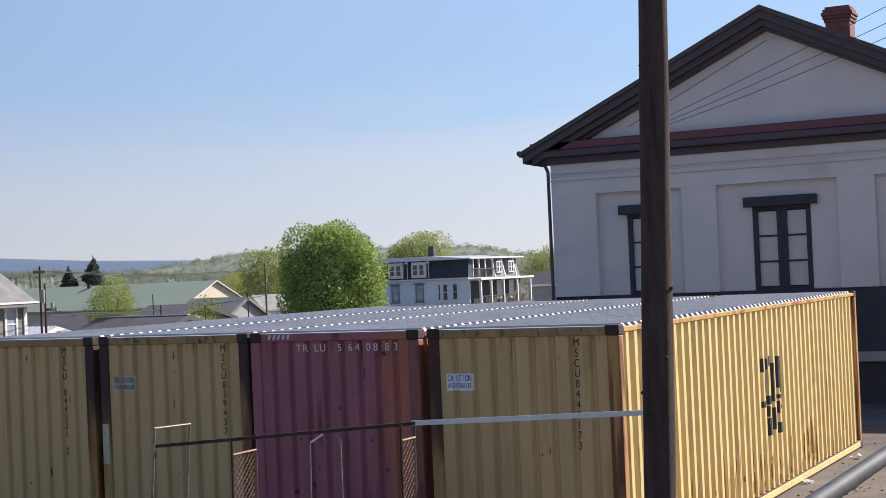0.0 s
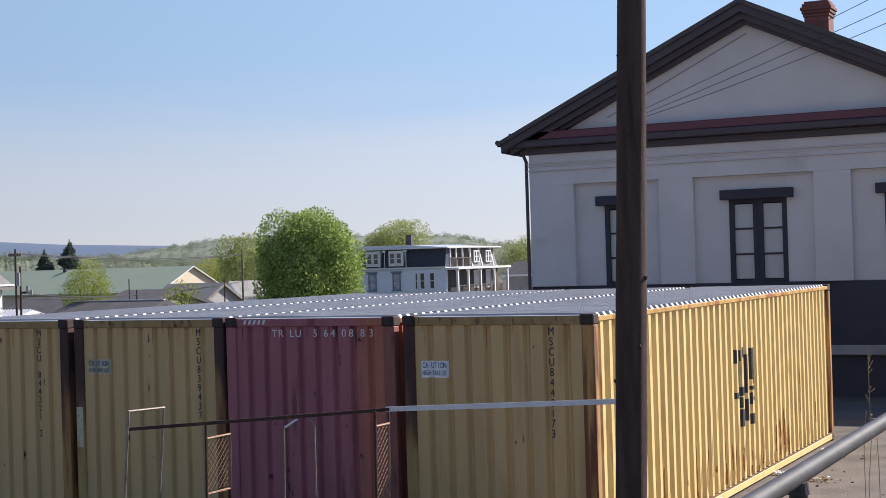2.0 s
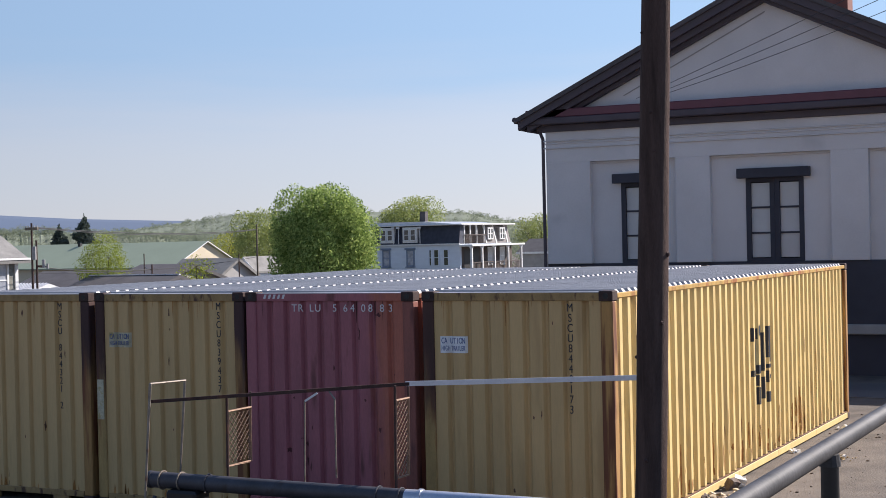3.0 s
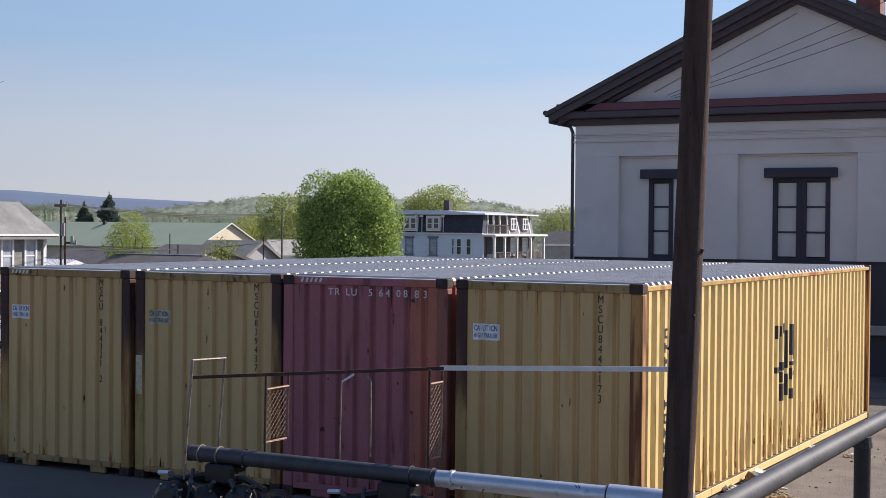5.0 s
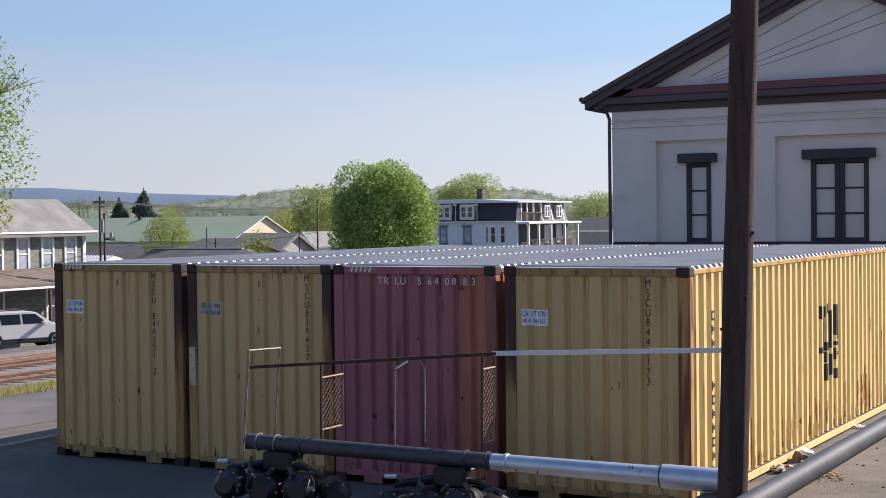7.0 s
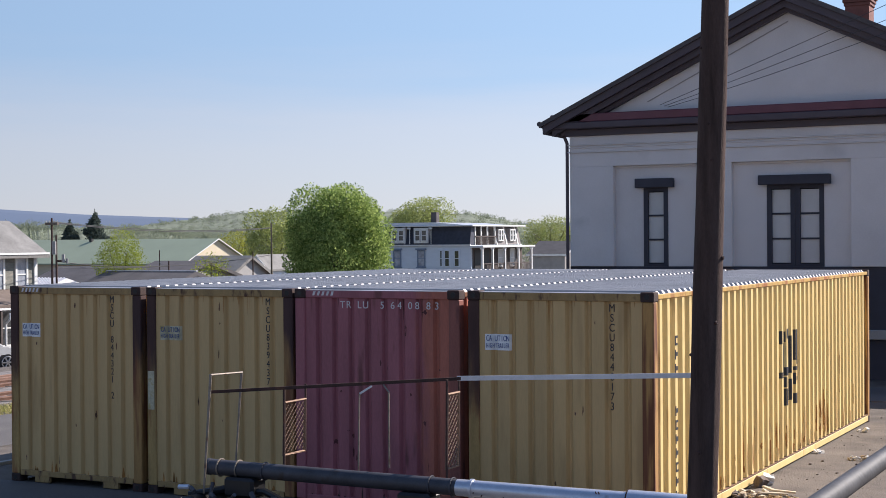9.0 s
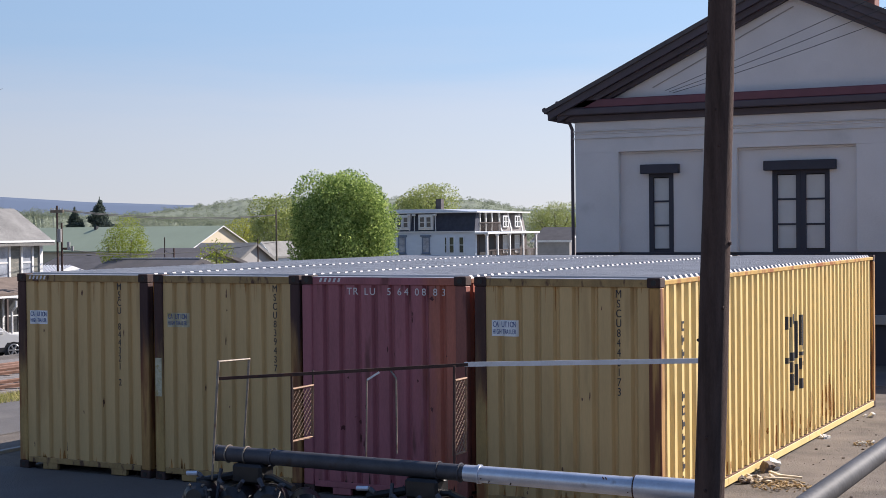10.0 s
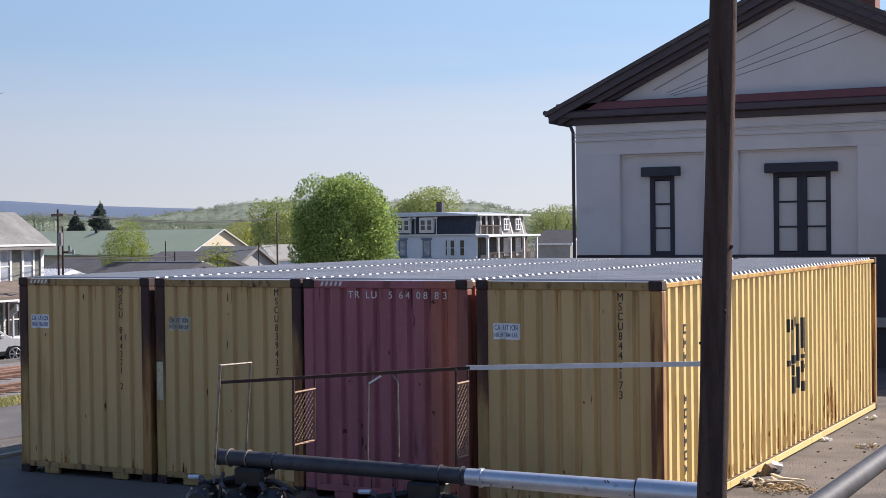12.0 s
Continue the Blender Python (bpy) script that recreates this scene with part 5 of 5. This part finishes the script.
    part("porch_roof", bm_box(cx, px + 0.15, cy - 0.3, y1 + 0.2, z1 - 0.26, z1 - 0.07, bevel=0.03), M["white"], hs, "white porch roof edge")
    part("porch_floor", bm_box(cx, px, cy - 0.2, y1 + 0.1, 0.25, 0.45), M["old wood"], hs)
    for y in (-0.1, 2.2, 5.0, 8.2, 11.4):
        part("porch_post", bm_box(px - 0.2, px, cy + y, cy + y + 0.2, z0, z1 - 0.262), M["white"], hs)
        part("post_bracket", bm_prism([(cy + y - 0.4, z1 - 0.264), (cy + y + 0.6, z1 - 0.264), (cy + y + 0.2, z1 - 0.6), (cy + y, z1 - 0.6)], px - 0.13, px - 0.07, "x"), M["white"], hs)
    pr = part("porch_rail", bm_box(px - 0.13, px - 0.06, cy, y1, 1.15, 1.24), M["porch brown"], hs)
    for i in range(40):
        part("baluster", bm_box(px - 0.12, px - 0.08, cy + 0.2 + i * 0.28, cy + 0.26 + i * 0.28, 0.45, 1.15), M["porch brown"], pr)
    for y in (6.6, 9.4):
        house_window(hs, (cx + 0.03, cy + y, 1.7), (0, 1, 0), (1, 0, 0), 1.0, 1.6, "white", "blind")
    # Black panel stands in for the shade inside the open doorway.
    part("doorway", bm_box(cx + 0.034, cx + 0.06, cy + 0.7, cy + 3.9, 0.45, 2.5), M["plastic black"], hs, "doorway, its inner shade as a black panel")
mansard_house()

# small houses right of it
gable_house("small_house", "small grey house with a dark roof", -63.0, -58.6, 138, 145, -4.0, 1.9, 3.3, "x", "concrete", "shingle dark", 0.3)
gable_house("small_house", "pale gabled cottage with a tan roof", -60.8, -57.8, 147, 153, -4.0, 1.7, 2.9, "y", "siding white", "shingle", 0.3)
gable_house("small_house", "tan gabled cottage behind the containers", -56.8, -53.4, 140, 146, -4.0, 1.5, 2.6, "y", "beige", "shingle", 0.3)

# long green-roofed warehouse, its sunlit gable to the east
wh = thing("warehouse", "long warehouse with a pale green metal roof and beige gable", "warehouse", at=Matrix.Translation((-100.5, 128.9, 0)))
part("wall", bm_box(-48, 0, -6.4, 6.4, -4.6, 1.1), M["beige"], wh)
part("gable", bm_prism([(-6.4, 1.1), (0, 3.72), (6.4, 1.1)], -48, 0, "x"), M["beige"], wh)
part("roof", bm_prism([(-6.9, 0.95), (0, 3.9), (6.9, 0.95), (6.9, 0.8), (0, 3.75), (-6.9, 0.8)], -48.4, 0.35, "x"), M["green roof"], wh, "pale green metal roof")
part("barge_board", bm_prism([(-6.95, 0.93), (0, 3.9), (6.95, 0.93), (6.95, 0.82), (0, 3.79), (-6.95, 0.82)], 0.354, 0.42, "x"), M["white"], wh)
part("vent", bm_box(-19.2, -18.8, -0.8, -0.4, 3.3, 4.0), M["plastic black"], wh)

# low dark roofs between
gable_house("low_house", "low house with a dark slate roof and pale ridge", -48.6, -43.0, 45.0, 51.0, -2.5, 1.05, 1.92, "x", "siding white", "shingle dark", 0.3, "shingle dark")
part("ridge_cap", bm_box(-48.9, -42.7, 47.9, 48.1, 1.9, 1.96, bevel=0.01), M["tin"], bpy.data.objects["low_house"], "pale metal ridge cap")
gable_house("low_house", "low building with a dark roof and a stub chimney", -57.5, -53.6, 60, 67, -3.6, 1.3, 2.25, "x", "concrete", "shingle dark", 0.3, "shingle dark")
gable_house("low_house", "low building with a grey slate roof", -58.4, -53.4, 52, 58, -3.6, 1.1, 2.05, "x", "concrete", "shingle dark", 0.3, "shingle dark")
gable_house("low_house", "low building with a pale grey roof", -65.0, -60.2, 75, 81, -4.0, 0.9, 2.42, "x", "concrete", "shingle", 0.3, "shingle")
gable_house("white_house", "small white gabled house with lamp and antennas", -63.0, -61.2, 82, 86, -4.0, 1.5, 2.45, "y", "siding white", "shingle", 0.25)
tin = gable_house("tin_shed", "small shed with a pale corrugated tin roof", -53.4, -49.4, 42.6, 47.4, -2.9, 0.95, 1.6, "x", "siding white", "tin", 0.2)
for i in range(20):
    part("tin_rib", bm_prism([(42.4, 0.93), (44.95, 1.62), (44.95, 1.65), (42.4, 0.96)], -53.5 + i * 0.22, -53.45 + i * 0.22, "x"), M["tin"], tin)

# distant utility poles and lines
def street_pole(x, y, top, arms, label="dark wooden street pole with a crossarm and transformer", wood="pole wood", thick=0.068):
    p = thing("street_pole", label, "utility pole")
    part("pole_shaft", bm_tube((x, y, drop(x) - 0.1), (x, y, top), thick, thick * 0.7, 9), M[wood], p)
    for i in range(arms):
        part("crossarm", bm_box(x - 0.4, x + 0.4, y - 0.05, y + 0.05, top - 0.35 - i * 0.9, top - 0.22 - i * 0.9), M["old wood"], p)
        for k in (-0.36, -0.18, 0.18, 0.36):
            part("insulator", bm_tube((x + k, y, top - 0.22 - i * 0.9), (x + k, y, top - 0.12 - i * 0.9), 0.028, 0.02, 6), M["concrete"], p)
    return p
sp = street_pole(-44.75, 39.0, 4.75, 1)
sp2 = street_pole(-44.65, 39.2, 3.9, 0, "short wooden pole with grey transformer cans")
for x, y, z0, z1, r0 in ((-44.62, 39.0, 2.95, 3.6, 0.11), (-44.3, 39.3, 2.55, 2.95, 0.08), (-44.15, 39.4, 2.5, 2.75, 0.06)):
    part("transformer", bm_tube((x, y, z0), (x, y, z1), r0, sides=10), M["concrete"], sp2)
    part("transformer_bracket", bm_tube((-44.65, 39.2, z0 + 0.1), (x, y, z0 + 0.1), 0.025, sides=6), M["pole wood"], sp2)
street_pole(-50.19, 66.3, 4.77, 0, "thin pale street pole beside the round tree", "old wood", 0.08)
street_pole(-54.7, 60.0, 3.0, 0, "thin low wooden pole among the roofs", thick=0.05)
street_pole(-54.28, 70.0, 2.8, 0, "thin low wooden pole among the roofs", thick=0.06)
street_pole(-46.15, 50.0, 2.45, 0, "thin low wooden pole among the roofs", thick=0.06)
for a, b, sag in (((-44.6, 39, 4.55), (-50.19, 66.3, 4.45), 0.3), ((-44.95, 39, 4.55), (-50.3, 66.3, 4.4), 0.35), ((-44.65, 39.2, 2.6), (-46.15, 50, 2.2), 0.15),
                  ((-46.15, 50, 2.2), (-54.7, 60, 2.2), 0.1), ((-44.65, 39.2, 2.3), (-50.19, 66.3, 2.6), 0.3)):
    single("street_wire", sagging(a, b, sag, 0.02), M["wire"], "thin overhead line between street poles", "cable", "street wires")

# ---- tracks ----
def track(xc, y0, y1):
    t = thing("railway_track", "rusty railway track on ballast with dark sleepers", "railway track", "railway tracks")
    z = drop(xc) + 0.05
    for sx in (-0.72, 0.72):
        zz = drop(xc + sx) + 0.06
        pr = [(xc + sx - 0.07, zz - 0.03), (xc + sx + 0.07, zz - 0.03), (xc + sx + 0.012, zz), (xc + sx + 0.035, zz + 0.07), (xc + sx + 0.03, zz + 0.1), (xc + sx - 0.03, zz + 0.1), (xc + sx - 0.035, zz + 0.07), (xc + sx - 0.012, zz)]
        part("rail", bm_prism(pr, y0, y1, "y"), M["rail rust"], t)
    me = None
    n = int((y1 - y0) / 0.6)
    for i in range(n):
        bm = bm_box(-1.25, 1.25, -0.11, 0.11, -0.06, 0.06, bevel=0.01) if me is None else None
        if me is None:
            me = mesh_of("sleeper", bm, M["sleeper"])
        s = part("sleeper", me, None, t)
        s.matrix_basis = Matrix.Translation((xc, y0 + 0.3 + i * 0.6, z - 0.045)) @ pose(0, 0, 0, 0, -math.degrees(math.atan(0.0545)), 0)
track(-22.2, -2, 50)
track(-26.6, -2, 50)
for i in range(2):
    x = -28.9 - i * 1.1
    single("spare_rail", bm_box(x - 0.06, x + 0.06, 6 + i * 2, 26 + i, drop(x) + 0.03, drop(x) + 0.12, bevel=0.02), M["rail rust"], "rusty spare rail lying beside the track", "rail", "spare rails")

# grass verge
r_ = np.random.RandomState(12)
n = 40000
gx = -20.7 + 2.2 * r_.beta(2, 2, n)
gy = r_.uniform(-6, 40, n)
gh = 0.03 + 0.12 * r_.rand(n) ** 2
gz = np.array([drop(v) for v in gx])
ga = r_.rand(n) * math.tau
dx, dy = np.cos(ga) * 0.012, np.sin(ga) * 0.012
lean = r_.normal(size=(n, 2)) * 0.07
verts = np.stack([np.stack([gx - dx, gy - dy, gz], 1), np.stack([gx + dx, gy + dy, gz], 1), np.stack([gx + lean[:, 0], gy + lean[:, 1], gz + gh], 1)], 1).reshape(-1, 3)
me = bpy.data.meshes.new("grass")
me.from_pydata(verts.tolist(), [], np.arange(n * 3).reshape(-1, 3).tolist())
me.materials.append(M["grass"])
tagged(new("grass", me), "sunlit yellow green grass verge beside the tracks", "grass", kind="stuff")

# ---- parked car ----
def car(m):
    c = thing("parked_car", "white sport utility car with roof rails, parked by the porch", "car", at=m)
    half = 0.93
    body = [(-2.45, 0.45), (-2.5, 0.8), (-2.42, 1.1), (-2.3, 1.15), (-1.95, 1.66), (-1.75, 1.74), (0.2, 1.75), (0.6, 1.68), (1.35, 1.14), (2.2, 1.0), (2.45, 0.85), (2.52, 0.5), (2.45, 0.32), (-2.4, 0.32)]
    bm = bm_prism(body, -half, half, "y")
    for v in bm.verts:
        if v.co.z > 1.12:
            v.co.y *= 1 - 0.22 * (v.co.z - 1.12) / 0.63
    bmesh.ops.bevel(bm, geom=[e for e in bm.edges if e.calc_face_angle(0) > 0.35], offset=0.05, segments=2, affect='EDGES')
    b = part("body", bm, M["car paint"], c, "pearl white bodywork", smooth=True)
    for s in (-1, 1):
        def glass(pts):
            g = bmesh.new()
            vs = [g.verts.new((x, s * (half * (1 - 0.22 * (z - 1.12) / 0.63) + 0.012), z)) for x, z in pts]
            g.faces.new(vs if s < 0 else vs[::-1])
            return g
        part("side_window", glass([(-2.02, 1.18), (-1.2, 1.18), (-1.25, 1.6), (-1.85, 1.6)]), M["car glass"], b)
        part("side_window", glass([(-1.1, 1.17), (-0.2, 1.17), (-0.2, 1.62), (-1.14, 1.62)]), M["car glass"], b)
        part("side_window", glass([(-0.1, 1.17), (1.05, 1.17), (0.52, 1.6), (-0.1, 1.62)]), M["car glass"], b)
        part("sill_trim", bm_box(-1.1, 1.15, s * (half + 0.004), s * (half - 0.1), 0.3, 0.54, bevel=0.02), M["plastic black"], c)
        part("roof_rail", bm_path([(-1.6, s * 0.66, 1.75), (-1.4, s * 0.66, 1.8), (0.1, s * 0.66, 1.8), (0.3, s * 0.66, 1.76)], 0.022), M["plastic black"], c)
        part("door_mirror", bm_box(0.75, 0.95, s * 0.92, s * 1.12, 1.12, 1.28, bevel=0.03), M["car paint"], c)
        for x in (-1.48, 1.5):
            arch = bm_tube((x, s * (half - 0.12), 0.4), (x, s * (half + 0.006), 0.4), 0.44, sides=24)
            part("wheel_arch", arch, M["plastic black"], c)
            w = part("wheel", bm_tube((x, s * (half - 0.22), 0.38), (x, s * (half + 0.015), 0.38), 0.38, sides=28), M["tyre"], c, smooth=True)
            part("rim", bm_tube((x, s * (half - 0.02), 0.38), (x, s * (half + 0.025), 0.38), 0.25, sides=24), M["tyre"], w)
            ring = [(x + 0.265 * math.cos(a), s * (half + 0.03), 0.38 + 0.265 * math.sin(a)) for a in np.linspace(0, math.tau, 25)]
            part("rim_edge", bm_path([Vector(q) for q in ring], 0.028, 6), M["alloy"], w)
            sp = bmesh.new()
            for k in range(6):
                a = k / 6 * math.tau
                bm_tube((x, s * (half + 0.03), 0.38), (x + 0.25 * math.cos(a), s * (half + 0.03), 0.38 + 0.25 * math.sin(a)), 0.042, sides=6, bm=sp)
            part("spokes", sp, M["alloy"], w)
        part("headlight", bm_box(2.28, 2.47, s * 0.5, s * 0.86, 0.75, 0.92, bevel=0.03), M["blind"], c)
        part("tail_light", bm_box(-2.48, -2.38, s * 0.6, s * 0.9, 0.9, 1.25, bevel=0.02), M["trim maroon"], c)
    ws = bmesh.new()
    vs = [ws.verts.new(p) for p in ((0.72, -0.7, 1.64), (0.72, 0.7, 1.64), (1.32, 0.8, 1.18), (1.32, -0.8, 1.18))]
    ws.faces.new(vs[::-1])
    part("windscreen", ws, M["car glass"], b)
car(Matrix.Translation((-43.95, 32.55, drop(-43.95) + 0.02)) @ pose(0, 0, 0, 0, 0, 67))

# ---- small things on the ground ----
def heap(name, x, y, count, spread, size, material, label, category, seed, lift=0.0):
    r = random.Random(seed)
    bm = bmesh.new()
    for _ in range(count):
        a, d = r.uniform(0, math.tau), spread * r.random() ** 0.7
        s = size * r.uniform(0.4, 1.3)
        m = Matrix.Translation((x + d * math.cos(a), y + d * math.sin(a), drop(x) + lift + s * 0.25 + 0.04 * r.random())) @ Euler((r.uniform(-0.5, 0.5), r.uniform(-0.5, 0.5), r.uniform(0, 6))).to_matrix().to_4x4()
        rr = bmesh.ops.create_icosphere(bm, subdivisions=1, radius=1, matrix=m @ Matrix.Diagonal((s, s * r.uniform(0.3, 0.9), s * r.uniform(0.15, 0.5), 1)))
        for v in rr["verts"]:
            v.co += Vector((r.uniform(-1, 1), r.uniform(-1, 1), r.uniform(-1, 1))) * s * 0.12
    return single(name, bm, M[material], label, category, kind="stuff")
def crumpled_box(x, y, z, w, turn, material, label):
    bm = bmesh.new()
    bmesh.ops.create_cube(bm, size=1, matrix=pose(x, y, z, 20, 15, turn) @ Matrix.Diagonal((w, w * 0.8, w * 0.9, 1)))
    bmesh.ops.subdivide_edges(bm, edges=bm.edges[:], cuts=2, use_grid_fill=True)
    r = random.Random(int(turn))
    for v in bm.verts:
        v.co += Vector((r.uniform(-1, 1), r.uniform(-1, 1), r.uniform(-1, 1))) * w * 0.09
    return single("crumpled_carton", bm, M[material], label, "litter")
crumpled_box(0.14, 4.3, 0.075, 0.15, 25, "bag", "crumpled white carton lying against the container")
crumpled_box(0.1, 4.08, 0.07, 0.15, 60, "sleeper", "dark torn carton lying against the container")
heap("litter_pile", 0.16, 3.3, 26, 0.26, 0.06, "litter", "small pile of pale broken wood and litter by the container", "litter", 1)
heap("rubble", 0.12, 3.1, 14, 0.22, 0.07, "sleeper", "dark lumps of broken wood beside the container", "rubble", 11)
for k, (x, y, turn, ln) in enumerate(((0.45, 3.4, 35, 0.42), (0.55, 3.55, 12, 0.34), (0.34, 3.62, -40, 0.28))):
    bm = bm_box(-ln / 2, ln / 2, -0.03, 0.03, 0, 0.025, bevel=0.006)
    bm.transform(pose(x, y, 0.03 + 0.012 * k, 0, 4, turn))
    single("wood_scrap", bm, M["litter"], "bleached splintered board lying in the dirt", "wood scrap", "wood scraps")
heap("straw_patch", 0.6, 3.0, 160, 0.42, 0.03, "straw", "patch of dry straw and leaves on the dirt", "debris", 2)
heap("paper_scrap", 0.12, 7.6, 6, 0.12, 0.06, "bag", "crushed white paper scraps beside the container", "litter", 3)
heap("paper_scrap", 0.76, 7.18, 8, 0.2, 0.05, "bag", "crushed white paper scraps on the dirt", "litter", 4)
heap("paper_scrap", 0.2, 10.6, 4, 0.1, 0.06, "bag", "crushed white paper scraps by the container's far end", "litter", 12)
heap("straw_patch", 0.9, 7.2, 40, 0.25, 0.03, "straw", "tuft of dry straw and paper on the dirt", "debris", 13)
heap("plastic_sheet", -42.7, 28.5, 18, 0.6, 0.3, "bag", "crumpled white plastic sheet on the dirt", "plastic sheet", 5)
heap("rubble", -34.4, 26.5, 8, 0.8, 0.16, "sleeper", "dark lumps of rubble beside the street", "rubble", 6)
r = random.Random(8)
bm = bmesh.new()
for _ in range(450):
    x, y = r.uniform(0.1, 6), r.uniform(0.5, 14)
    s = 0.007 + 0.022 * r.random() ** 3
    bmesh.ops.create_icosphere(bm, subdivisions=1, radius=s, matrix=Matrix.Translation((x, y, s * 0.3)) @ Matrix.Diagonal((1, r.uniform(0.5, 1), 0.6, 1)))
tagged(new("gravel", mesh_of("gravel", bm, M["sleeper"])), "loose stones scattered over the dirt", "gravel", kind="stuff")

def stalk(x, y, z0, z1, seed, heads):
    r = random.Random(seed)
    s = thing("dry_weed", "tall dry weed stalk with seed heads growing on the bank", "weed", "dry weeds")
    pts = [Vector((x + 0.004 * i * r.uniform(-0.2, 1), y + 0.004 * i * r.uniform(-1, 1), z0 + (z1 - z0) * i / 7)) for i in range(8)]
    part("stem", bm_path(pts, 0.002, 5), M["straw"], s)
    if heads:
        bm = bmesh.new()
        for i in range(24):
            f = r.random()
            p = pts[5].lerp(pts[7], f)
            q = p + Vector((r.uniform(-0.03, 0.03), r.uniform(-0.03, 0.03), r.uniform(0.0, 0.05)))
            bm_tube(p, q, 0.0012, 0.0035, 4, bm)
        tagged(part("seed_head", bm, M["straw"], s), kind="stuff")
stalk(4.35, -7.65, 1.35, 3.02, 1, True)
stalk(4.33, -7.7, 1.3, 2.7, 2, False)
stalk(4.3, -7.2, 1.2, 2.5, 3, False)
